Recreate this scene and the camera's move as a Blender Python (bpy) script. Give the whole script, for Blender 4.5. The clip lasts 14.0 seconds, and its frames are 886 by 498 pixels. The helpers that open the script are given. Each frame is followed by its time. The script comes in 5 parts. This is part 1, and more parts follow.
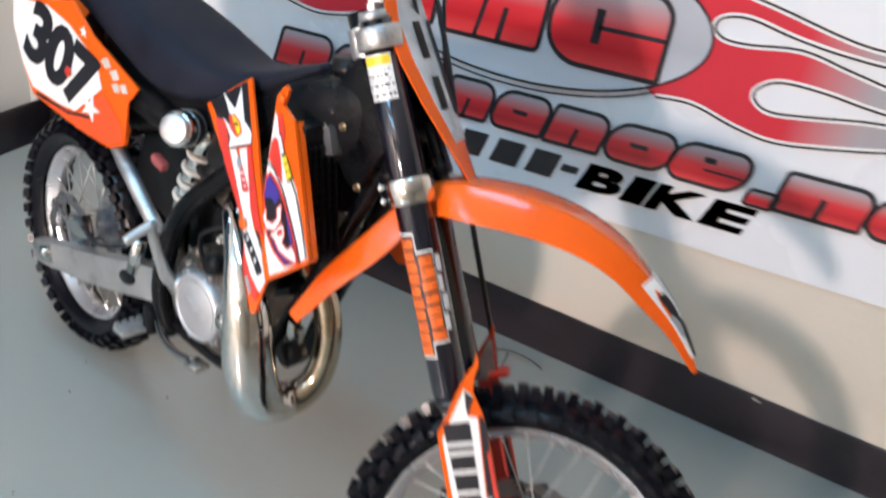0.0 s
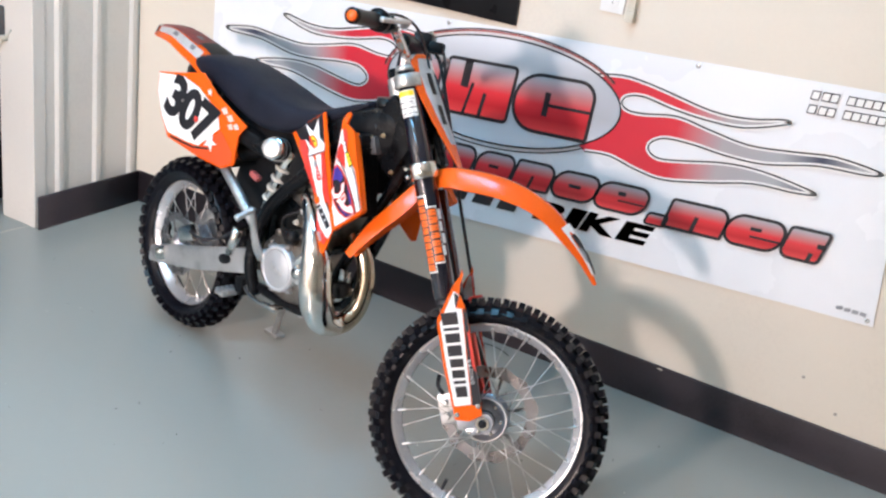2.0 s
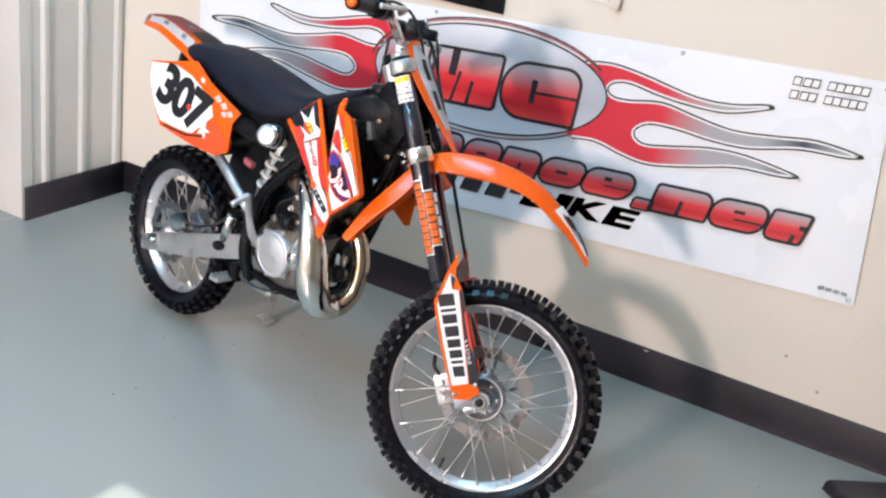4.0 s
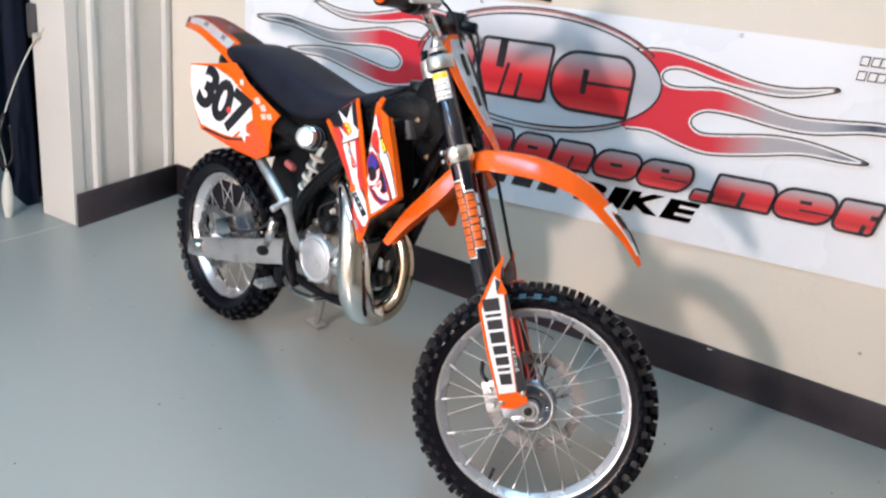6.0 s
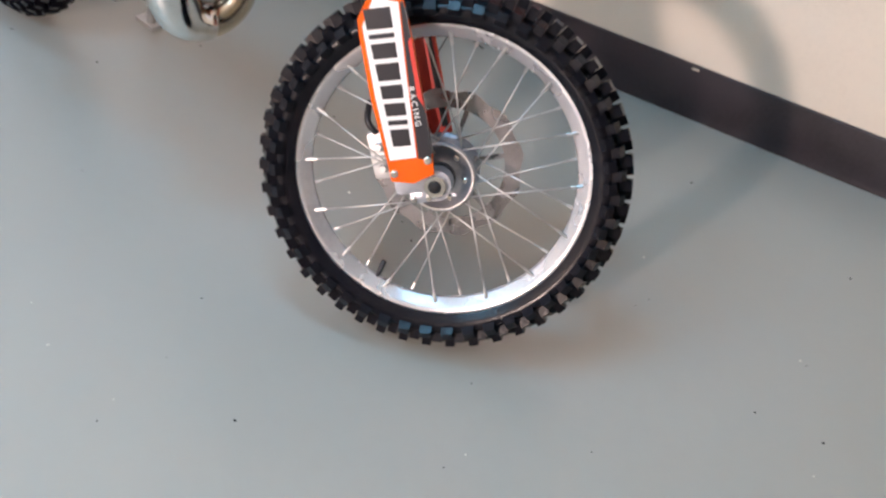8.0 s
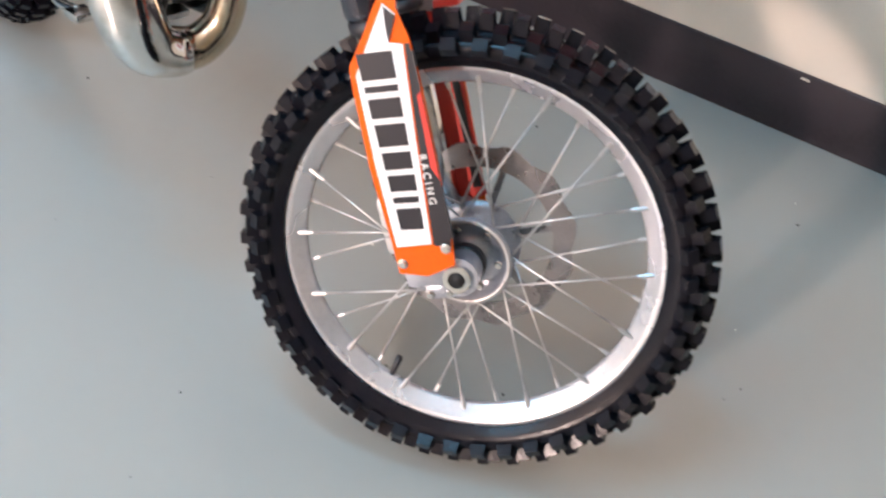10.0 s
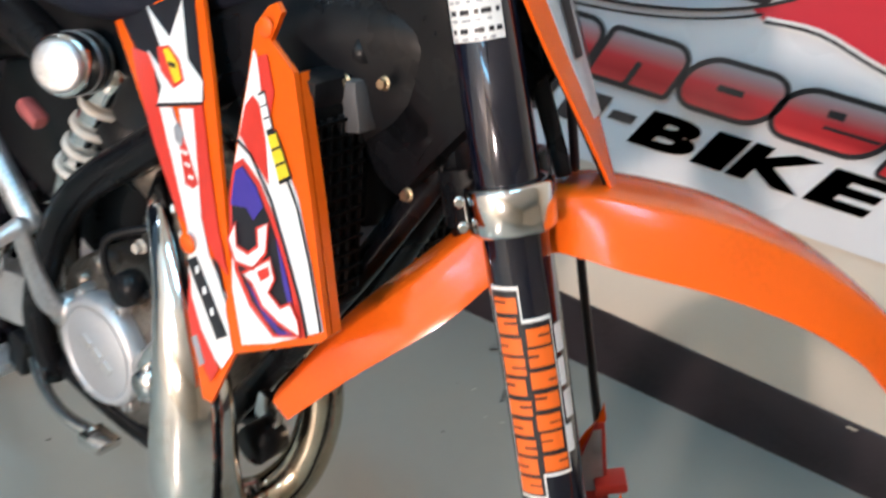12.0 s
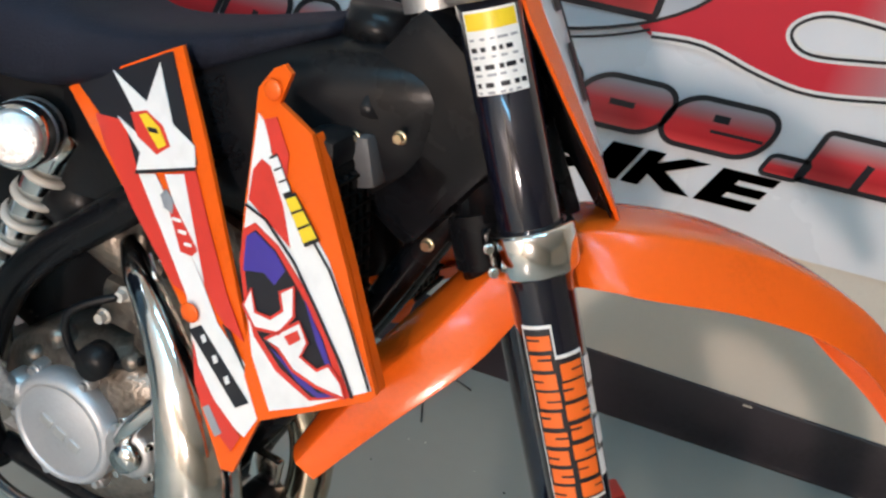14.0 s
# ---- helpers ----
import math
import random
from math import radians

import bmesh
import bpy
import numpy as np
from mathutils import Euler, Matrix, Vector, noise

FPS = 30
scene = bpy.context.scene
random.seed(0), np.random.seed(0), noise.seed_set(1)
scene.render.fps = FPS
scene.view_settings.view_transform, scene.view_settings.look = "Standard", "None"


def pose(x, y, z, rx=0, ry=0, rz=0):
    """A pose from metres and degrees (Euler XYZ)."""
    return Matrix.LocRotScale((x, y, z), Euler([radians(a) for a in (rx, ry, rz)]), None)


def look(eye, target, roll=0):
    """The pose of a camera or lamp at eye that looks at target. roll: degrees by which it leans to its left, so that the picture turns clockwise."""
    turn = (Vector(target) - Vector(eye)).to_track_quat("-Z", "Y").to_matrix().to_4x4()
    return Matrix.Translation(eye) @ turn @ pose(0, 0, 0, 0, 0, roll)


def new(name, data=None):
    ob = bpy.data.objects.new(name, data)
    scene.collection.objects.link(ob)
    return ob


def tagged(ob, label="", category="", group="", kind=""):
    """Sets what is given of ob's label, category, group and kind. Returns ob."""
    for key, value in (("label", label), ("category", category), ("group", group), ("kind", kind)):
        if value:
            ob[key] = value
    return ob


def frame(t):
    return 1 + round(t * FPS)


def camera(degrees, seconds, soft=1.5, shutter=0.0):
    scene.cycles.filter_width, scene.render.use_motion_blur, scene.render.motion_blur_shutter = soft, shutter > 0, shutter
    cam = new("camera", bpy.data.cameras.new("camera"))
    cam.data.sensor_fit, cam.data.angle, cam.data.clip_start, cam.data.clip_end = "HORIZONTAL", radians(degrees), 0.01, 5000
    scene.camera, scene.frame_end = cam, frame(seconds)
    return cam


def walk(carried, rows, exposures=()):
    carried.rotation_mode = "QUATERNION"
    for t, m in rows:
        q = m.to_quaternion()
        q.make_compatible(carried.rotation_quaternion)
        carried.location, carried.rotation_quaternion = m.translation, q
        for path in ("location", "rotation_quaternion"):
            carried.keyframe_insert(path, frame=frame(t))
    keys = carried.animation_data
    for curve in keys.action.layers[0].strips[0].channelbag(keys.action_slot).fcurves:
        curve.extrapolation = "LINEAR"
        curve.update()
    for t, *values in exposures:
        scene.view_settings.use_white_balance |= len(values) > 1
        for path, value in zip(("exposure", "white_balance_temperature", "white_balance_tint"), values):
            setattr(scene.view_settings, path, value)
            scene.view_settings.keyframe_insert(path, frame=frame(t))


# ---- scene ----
cam = camera(45.5, 14.0, soft=2.3, shutter=0.6)
PATH = [
    (0, (-0.125, 0.198, 1.447), (-0.920, 1.714, 0.412), 7.5),
    (0.5, (0.075, -0.112, 1.461), (-0.671, 1.474, 0.498), 9.9),
    (1, (0.326, -0.303, 1.479), (-0.594, 1.262, 0.641), 8.6),
    (1.5, (0.395, -0.456, 1.526), (-0.485, 1.132, 0.687), 9.5),
    (2, (0.368, -0.670, 1.516), (-0.506, 0.963, 0.760), 8.3),
    (2.5, (0.343, -0.737, 1.511), (-0.458, 0.933, 0.755), 9.1),
    (5, (0.345, -0.748, 1.494), (-0.542, 0.877, 0.736), 6.6),
    (5.5, (0.340, -0.736, 1.493), (-0.587, 0.864, 0.732), 5.5),
    (6, (0.352, -0.620, 1.501), (-0.583, 0.960, 0.707), 5.5),
    (6.5, (0.332, -0.472, 1.473), (-0.652, 1.034, 0.599), 5.0),
    (7, (0.173, -0.275, 1.403), (-0.656, 1.270, 0.441), 7.9),
    (7.5, (0.085, -0.068, 1.275), (-0.551, 1.398, 0.072), 10.6),
    (10, (-0.083, 0.483, 1.105), (-0.795, 1.724, -0.292), 6.1),
    (10.5, (-0.145, 0.504, 1.154), (-1.000, 1.736, -0.169), 5.7),
    (11, (-0.341, 0.543, 1.166), (-1.125, 1.881, -0.097), 9.1),
    (11.5, (-0.481, 0.595, 1.162), (-1.135, 1.985, -0.119), 10.4),
    (12, (-0.580, 0.646, 1.195), (-1.105, 2.183, 0.028), 13.0),
    (12.5, (-0.683, 0.645, 1.194), (-0.897, 2.273, 0.052), 17.0),
    (13, (-0.695, 0.622, 1.172), (-0.801, 2.233, -0.009), 14.1),
    (13.5, (-0.724, 0.606, 1.190), (-0.876, 2.258, 0.074), 14.2),
    (14, (-0.743, 0.593, 1.197), (-0.928, 2.260, 0.109), 14.6),
]
LIGHT = [(0, -0.22, 6400, 11), (0.5, -0.38, 6350, 11), (1, -0.33, 6300, 11), (1.5, -0.16, 6300, 11), (2, -0.07, 6250, 11), (2.5, -0.11, 6250, 11), (5, -0.1, 6250, 11), (6, -0.13, 6300, 11), (7, -0.33, 6450, 14), (7.5, -0.18, 6600, 17), (10, 0.2, 6650, 17), (11, -0.12, 6600, 13), (11.5, -0.26, 6575, 11), (12, -0.25, 6600, 9), (12.5, -0.55, 6500, 7), (14, -0.60, 6500, 7)]
walk(cam, [(t, look(eye, target, roll)) for t, eye, target, roll in PATH], LIGHT)
# ---- world, sun, lamps ----
world = bpy.data.worlds.new("sky")
world.use_nodes = True
scene.world = world
sky = world.node_tree.nodes.new("ShaderNodeTexSky")
sky.sky_type, sky.sun_disc = "NISHITA", False
sky.sun_elevation, sky.sun_rotation = radians(60), radians(180)
world.node_tree.links.new(sky.outputs[0], world.node_tree.nodes["Background"].inputs[0])
world.node_tree.nodes["Background"].inputs[1].default_value = 0.1


def lamp(name, kind, m, power, colour, sx=1.0, sy=1.0):
    data = bpy.data.lights.new(name, kind)
    data.energy, data.color = power, colour
    if kind == "AREA":
        data.shape, data.size, data.size_y = "RECTANGLE", sx, sy
    ob = new(name, data)
    ob.matrix_world = m
    return ob


sun = lamp("sun", "SUN", look((-1.0, -1.032, 3.0), (-1.0, 0.7, 0)), 5.0, (1.0, 0.95, 0.88))
sun.data.angle = radians(0.5)
# Unseen warm key lamp, placed from cast shadows, turned left to dim the right.
KEY = Vector((-0.94, -3.42, 1.75))
lamp("key_light", "AREA", look(KEY, (-6.0, 1.6, 0.2)), 264, (1.0, 0.805, 0.725), 0.34, 0.30)
# Blue fill lamps added out of view to lift and tint the shadows.
for lx, ly in ((-1.9, -0.6), (-1.6, -1.6), (-1.0, 0.9)):
    lamp("ceiling_fill", "AREA", pose(lx, ly, 2.93), 32, (0.23, 0.63, 0.96), 1.1, 0.26)
# Extra lamp with no fixture, added to brighten the back room.
lamp("back_room_fill", "AREA", pose(-3.7, 1.0, 2.93), 26, (0.5, 0.75, 1.0), 1.0, 0.3)


# ---- materials ----
def mat(name, colour, rough=0.5, metal=0.0, vary=0.12, scale=6.0, bump=0.0, bscale=60.0, coat=0.0, dirt=None, rvary=0.1, spec=0.5):
    m = bpy.data.materials.new(name)
    m.use_nodes = True
    nt = m.node_tree
    bsdf = nt.nodes["Principled BSDF"]
    tc = nt.nodes.new("ShaderNodeTexCoord")
    big = nt.nodes.new("ShaderNodeTexNoise")
    big.inputs["Scale"].default_value, big.inputs["Detail"].default_value = scale, 5
    fine = nt.nodes.new("ShaderNodeTexNoise")
    fine.inputs["Scale"].default_value, fine.inputs["Detail"].default_value = bscale, 4
    for n in (big, fine):
        nt.links.new(tc.outputs["Object"], n.inputs["Vector"])
    mixv = nt.nodes.new("ShaderNodeMath")
    mixv.operation = "MULTIPLY_ADD"
    nt.links.new(big.outputs["Fac"], mixv.inputs[0])
    mixv.inputs[1].default_value = 0.7
    half = nt.nodes.new("ShaderNodeMath")
    half.operation = "MULTIPLY"
    half.inputs[1].default_value = 0.3
    nt.links.new(fine.outputs["Fac"], half.inputs[0])
    nt.links.new(half.outputs[0], mixv.inputs[2])
    ramp = nt.nodes.new("ShaderNodeValToRGB")
    c = Vector(colour)
    d = Vector(dirt) if dirt else c * (1 - 2.2 * vary)
    e = c * (1 + vary)
    ramp.color_ramp.elements[0].position, ramp.color_ramp.elements[1].position = 0.3, 0.7
    ramp.color_ramp.elements[0].color = (max(d[0], 0), max(d[1], 0), max(d[2], 0), 1)
    ramp.color_ramp.elements[1].color = (min(e[0], 1), min(e[1], 1), min(e[2], 1), 1)
    mid = ramp.color_ramp.elements.new(0.46)
    mid.color = (*colour, 1)
    nt.links.new(mixv.outputs[0], ramp.inputs[0])
    nt.links.new(ramp.outputs[0], bsdf.inputs["Base Color"])
    rr = nt.nodes.new("ShaderNodeMapRange")
    rr.inputs["To Min"].default_value, rr.inputs["To Max"].default_value = max(rough - rvary, 0.03), min(rough + rvary, 1)
    nt.links.new(big.outputs["Fac"], rr.inputs["Value"])
    nt.links.new(rr.outputs[0], bsdf.inputs["Roughness"])
    bsdf.inputs["Metallic"].default_value = metal
    bsdf.inputs["Specular IOR Level"].default_value = spec
    bsdf.inputs["Coat Weight"].default_value = coat
    bsdf.inputs["Coat Roughness"].default_value = 0.08
    if bump:
        b = nt.nodes.new("ShaderNodeBump")
        b.inputs["Strength"].default_value, b.inputs["Distance"].default_value = bump, 0.004
        nt.links.new(fine.outputs["Fac"], b.inputs["Height"])
        nt.links.new(b.outputs[0], bsdf.inputs["Normal"])
    return m


def mat_ramp(name, stops, axis="V", rough=0.35):
    """Printed colour blend along one UV axis."""
    m = bpy.data.materials.new(name)
    m.use_nodes = True
    nt = m.node_tree
    bsdf = nt.nodes["Principled BSDF"]
    uv = nt.nodes.new("ShaderNodeUVMap")
    uv.uv_map = "print"
    sep = nt.nodes.new("ShaderNodeSeparateXYZ")
    nt.links.new(uv.outputs[0], sep.inputs[0])
    ramp = nt.nodes.new("ShaderNodeValToRGB")
    els = ramp.color_ramp.elements
    while len(els) < len(stops):
        els.new(0.5)
    for el, (p, col) in zip(els, stops):
        el.position, el.color = p, (*col, 1)
    nt.links.new(sep.outputs[0 if axis == "U" else 1], ramp.inputs[0])
    nt.links.new(ramp.outputs[0], bsdf.inputs["Base Color"])
    bsdf.inputs["Roughness"].default_value = rough
    return m


ORANGE = mat("orange_plastic", (0.845, 0.116, 0.008), 0.22, vary=0.06, scale=9, bump=0.05, bscale=240, coat=0.2, spec=0.32)
ORANGE_PRINT = mat("orange_print", (0.85, 0.15, 0.02), 0.35, vary=0.04)
BLACK = mat("black_plastic", (0.0088, 0.0088, 0.0098), 0.3, vary=0.25, scale=14, bump=0.04, bscale=300, spec=0.16)
FRAME = mat("black_frame_paint", (0.006, 0.006, 0.007), 0.26, vary=0.2, scale=20, coat=0.05, spec=0.15)
SEAT = mat("seat_vinyl", (0.0115, 0.0135, 0.023), 0.6, vary=0.25, scale=12, bump=0.3, bscale=420, spec=0.15)
RUBBER = mat("tyre_rubber", (0.0064, 0.0062, 0.0090), 0.22, vary=0.3, scale=25, bump=0.10, bscale=180, dirt=(0.0105, 0.0098, 0.0115), spec=0.2)
FORK = mat("fork_anodised", (0.010, 0.011, 0.022), 0.12, metal=0.4, vary=0.1, coat=1.0, rvary=0.03)
STEEL = mat("chromed_steel", (0.72, 0.71, 0.69), 0.13, metal=1.0, vary=0.12, scale=10, bump=0.05, rvary=0.06)
PIPE = mat("nickel_pipe", (0.76, 0.74, 0.71), 0.10, metal=1.0, vary=0.12, scale=9, dirt=(0.50, 0.46, 0.41), bump=0.1, bscale=50, rvary=0.06)
HEADER = mat("heated_pipe", (0.56, 0.48, 0.37), 0.2, metal=1.0, vary=0.2, scale=10, dirt=(0.36, 0.26, 0.17), bump=0.1, bscale=60)
ALU = mat("cast_aluminium", (0.55, 0.55, 0.55), 0.42, metal=0.85, vary=0.2, scale=18, bump=0.2, bscale=220)
RIM = mat("rim_aluminium", (0.66, 0.66, 0.68), 0.27, metal=0.7, vary=0.08, scale=12, bump=0.05, bscale=150)
COVER = mat("clutch_cover_paint", (0.5, 0.51, 0.53), 0.4, metal=0.5, vary=0.1, scale=15, bump=0.12, bscale=300)
ENGINE = mat("engine_casting", (0.20, 0.175, 0.15), 0.34, metal=0.8, vary=0.5, scale=26, bump=0.4, bscale=160, dirt=(0.07, 0.055, 0.043))
GREYBOX = mat("grey_plastic", (0.085, 0.08, 0.08), 0.45, vary=0.15, bump=0.1)
BRASS = mat("yellow_zinc", (0.55, 0.43, 0.27), 0.3, metal=0.9, vary=0.15)
# Near-black for painted shade in small holes, and for the floor grit.
DARK = mat("recess_shade_and_grit", (0.008, 0.008, 0.009), 0.7, vary=0.2)
RADI = mat("radiator_fins", (0.003, 0.003, 0.003), 0.6, spec=0.15, vary=0.25, scale=30, bump=0.4, bscale=400)
WHITE = mat("white_vinyl", (0.82, 0.81, 0.79), 0.33, vary=0.04, scale=15)
SPRING = mat("spring_white", (0.55, 0.52, 0.47), 0.35, vary=0.1)
PBLACK = mat("black_print", (0.014, 0.014, 0.018), 0.4, vary=0.1)
PRED = mat("red_print", (0.66, 0.045, 0.03), 0.35, vary=0.08)
ORED = mat("red_orange_print", (0.80, 0.085, 0.02), 0.33, vary=0.06)
PBLUE = mat("blue_print", (0.06, 0.04, 0.28), 0.35, vary=0.08)
PYELLOW = mat("yellow_print", (0.85, 0.6, 0.03), 0.35, vary=0.08)
PGREY = mat("grey_print", (0.3, 0.31, 0.33), 0.38, vary=0.3, scale=26, dirt=(0.14, 0.14, 0.15))
DULLRED = mat("dull_red_print", (0.36, 0.085, 0.08), 0.4, vary=0.25, scale=30)
PLATE = mat("plate_print", (0.5, 0.5, 0.52), 0.35, vary=0.35, scale=22, dirt=(0.28, 0.28, 0.3))
GUARD_RED = mat("red_fork_print", (0.62, 0.05, 0.035), 0.35, vary=0.1)
WALL = mat("painted_wall", (0.7, 0.63, 0.53), 0.6, vary=0.03, scale=1.6, bump=0.12, bscale=120)
PANEL = mat("ribbed_sheet", (0.70, 0.66, 0.60), 0.42, vary=0.04, scale=3, bump=0.05, bscale=90)
BASE = mat("rubber_base", (0.024, 0.0175, 0.0215), 0.5, vary=0.25, scale=7, bump=0.12, bscale=110)
FLOOR = mat("painted_concrete", (0.320, 0.332, 0.303), 0.29, vary=0.02, scale=0.9, bump=0.05, bscale=38, dirt=(0.312, 0.321, 0.293), rvary=0.03)
CEIL = mat("ceiling_board", (0.72, 0.72, 0.7), 0.8, vary=0.03)
BANNER = mat("vinyl_banner", (0.8, 0.81, 0.83), 0.27, vary=0.025, scale=2.5, bump=0.1, bscale=9)
NAVY = mat("navy_cloth", (0.012, 0.018, 0.04), 0.85, vary=0.3, scale=8, bump=0.3, bscale=160)
CORD = mat("cord_white", (0.66, 0.64, 0.56), 0.5, vary=0.1)
BACKROOM = mat("back_room_paint", (0.3, 0.36, 0.42), 0.6, vary=0.1)
DENT = mat("scuffed_paint", (0.36, 0.32, 0.28), 0.6, vary=0.2, scale=40)
TAN = mat("tan_box", (0.6, 0.55, 0.45), 0.45, vary=0.05)
FLAME = mat_ramp("flame_print", [(0.0, (0.66, 0.025, 0.045)), (0.5, (0.66, 0.025, 0.045)), (0.62, (0.40, 0.36, 0.37)), (0.76, (0.36, 0.37, 0.39)), (0.85, (0.03, 0.04, 0.08)), (0.95, (0.4, 0.4, 0.42))], "U")
LETTER = mat_ramp("letter_print", [(0.0, (0.72, 0.06, 0.06)), (0.25, (0.5, 0.012, 0.02)), (0.5, (0.66, 0.03, 0.04)), (0.72, (0.5, 0.2, 0.2)), (0.95, (0.42, 0.42, 0.45))], "V")
OVAL = mat_ramp("oval_print", [(0.0, (0.62, 0.68, 0.74)), (0.45, (0.42, 0.44, 0.47)), (0.8, (0.5, 0.52, 0.55)), (1.0, (0.72, 0.73, 0.76))], "V")


# ---- shapes ----
def cr(points, n=6, closed=False):
    """Smooth curve through points."""
    P = [Vector(p) for p in points]
    out, N = [], len(P)
    for i in range(N if closed else N - 1):
        if closed:
            a, b, c, d = P[i - 1], P[i], P[(i + 1) % N], P[(i + 2) % N]
        else:
            a, b, c, d = P[max(i - 1, 0)], P[i], P[i + 1], P[min(i + 2, N - 1)]
        for k in range(n):
            t = k / n
            out.append(0.5 * ((2 * b) + (c - a) * t + (2 * a - 5 * b + 4 * c - d) * t * t + (3 * b - a - 3 * c + d) * t ** 3))
    if not closed:
        out.append(P[-1])
    return out


def tube(points, radii, segs=12, n=5, smooth=True):
    """A swept tube with changing radius; open ends are capped."""
    k = len(points)
    if isinstance(radii, (int, float)):
        radii = [radii] * k
    if smooth and k > 2:
        pts = cr(points, n)
        rr = cr([(r, 0, 0) for r in radii], n)
        rad = [r.x for r in rr]
    else:
        pts, rad = [Vector(p) for p in points], list(radii)
    bm = bmesh.new()
    rings, up = [], None
    for i, p in enumerate(pts):
        d = (pts[min(i + 1, len(pts) - 1)] - pts[max(i - 1, 0)]).normalized()
        if up is None:
            up = d.orthogonal().normalized()
        up = (up - d * up.dot(d)).normalized()
        side = d.cross(up)
        rings.append([bm.verts.new(p + rad[i] * (math.cos(a) * up + math.sin(a) * side)) for a in (2 * math.pi * j / segs for j in range(segs))])
    for r0, r1 in zip(rings, rings[1:]):
        for j in range(segs):
            bm.faces.new((r0[j], r0[(j + 1) % segs], r1[(j + 1) % segs], r1[j]))
    bm.faces.new(rings[0][::-1])
    bm.faces.new(rings[-1])
    return bm


def loft(rings, closed=True, cap=True):
    """Skin over rings of equal count."""
    bm = bmesh.new()
    V = [[bm.verts.new(p) for p in r] for r in rings]
    n = len(V[0])
    for r0, r1 in zip(V, V[1:]):
        for j in range(n if closed else n - 1):
            bm.faces.new((r0[j], r0[(j + 1) % n], r1[(j + 1) % n], r1[j]))
    if cap and closed:
        bm.faces.new(V[0][::-1])
        bm.faces.new(V[-1])
    return bm


def lathe(profile, segs=48, closed=False):
    """Profile of (radius, y) turned about the Y axis."""
    bm = bmesh.new()
    rings = []
    for i in range(segs):
        a = 2 * math.pi * i / segs
        rings.append([bm.verts.new((r * math.cos(a), y, r * math.sin(a))) for r, y in profile])
    k = len(profile)
    for i in range(segs):
        r0, r1 = rings[i], rings[(i + 1) % segs]
        for j in range(k if closed else k - 1):
            bm.faces.new((r0[j], r0[(j + 1) % k], r1[(j + 1) % k], r1[j]))
    return bm


def disc(r, y0, y1, segs=32, hole=0.0, bevel=0.0015):
    b = min(bevel, abs(y1 - y0) * 0.4)
    if hole:
        return lathe([(hole, y0), (r - b, y0), (r, y0 + b), (r, y1 - b), (r - b, y1), (hole, y1)], segs, True)
    return lathe([(0.0002, y0), (r - b, y0), (r, y0 + b), (r, y1 - b), (r - b, y1), (0.0002, y1)], segs)


def box(sx, sy, sz, m=None, bevel=0.0, taper=1.0):
    bm = bmesh.new()
    bmesh.ops.create_cube(bm, size=1.0)
    for v in bm.verts:
        k = taper if v.co.z > 0 else 1.0
        v.co = Vector((v.co.x * sx * k, v.co.y * sy * k, v.co.z * sz))
    if bevel:
        bmesh.ops.bevel(bm, geom=bm.edges[:], offset=bevel, segments=2, affect="EDGES", profile=0.6)
    if m is not None:
        bm.transform(m)
    return bm


def slab(poly, put, thick):
    """A flat polygon given thickness; put(x, y, d) lays it out, d metres below its face."""
    bm = bmesh.new()
    top = [bm.verts.new(put(x, y, 0.0)) for x, y in poly]
    low = [bm.verts.new(put(x, y, thick)) for x, y in poly]
    n = len(poly)
    bm.faces.new(top)
    bm.faces.new(low[::-1])
    for i in range(n):
        bm.faces.new((top[i], low[i], low[(i + 1) % n], top[(i + 1) % n]))
    bmesh.ops.recalc_face_normals(bm, faces=bm.faces[:])
    return bm


def band(line, put, width, thick, closed=False):
    """A flat band of even width along a line."""
    L = [Vector((p[0], p[1], 0)) for p in line]
    n = len(L)
    bm = bmesh.new()
    rows = []
    for i, p in enumerate(L):
        a = L[i - 1] if (closed or i) else L[0]
        b = L[(i + 1) % n] if (closed or i < n - 1) else L[-1]
        d = (b - a).normalized()
        s = Vector((-d.y, d.x, 0)) * width / 2
        rows.append([bm.verts.new(put(*(p + s).xy, 0)), bm.verts.new(put(*(p - s).xy, 0)), bm.verts.new(put(*(p - s).xy, thick)), bm.verts.new(put(*(p + s).xy, thick))])
    for i in range(n if closed else n - 1):
        r0, r1 = rows[i], rows[(i + 1) % n]
        for j in range(4):
            bm.faces.new((r0[j], r0[(j + 1) % 4], r1[(j + 1) % 4], r1[j]))
    bmesh.ops.recalc_face_normals(bm, faces=bm.faces[:])
    return bm


def join(*bms):
    out = bms[0]
    for b in bms[1:]:
        me = bpy.data.meshes.new("tmp")
        b.to_mesh(me)
        b.free()
        out.from_mesh(me)
        bpy.data.meshes.remove(me)
    return out


def mesh_ob(name, bm, material, smooth=True, sharp=35):
    if smooth:
        for f in bm.faces:
            f.smooth = True
        for e in bm.edges:
            if len(e.link_faces) == 2 and e.calc_face_angle(0) > radians(sharp):
                e.smooth = False
    me = bpy.data.meshes.new(name)
    bm.to_mesh(me)
    bm.free()
    me.materials.append(material)
    return new(name, me)


def part(name, bm, material, parent, label="", xf=None, smooth=True):
    """Links a bmesh as one mesh under a thing or a part; its coordinates are in the parent's space after xf."""
    if xf is not None:
        bm.transform(xf)
    ob = mesh_ob(name, bm, material, smooth)
    ob.parent = parent
    if label:
        ob["label"] = label
    return ob


def thing(name, m, label, category, group="", kind=""):
    ob = new(name)
    ob.matrix_world = m
    return tagged(ob, label, category, group, kind)


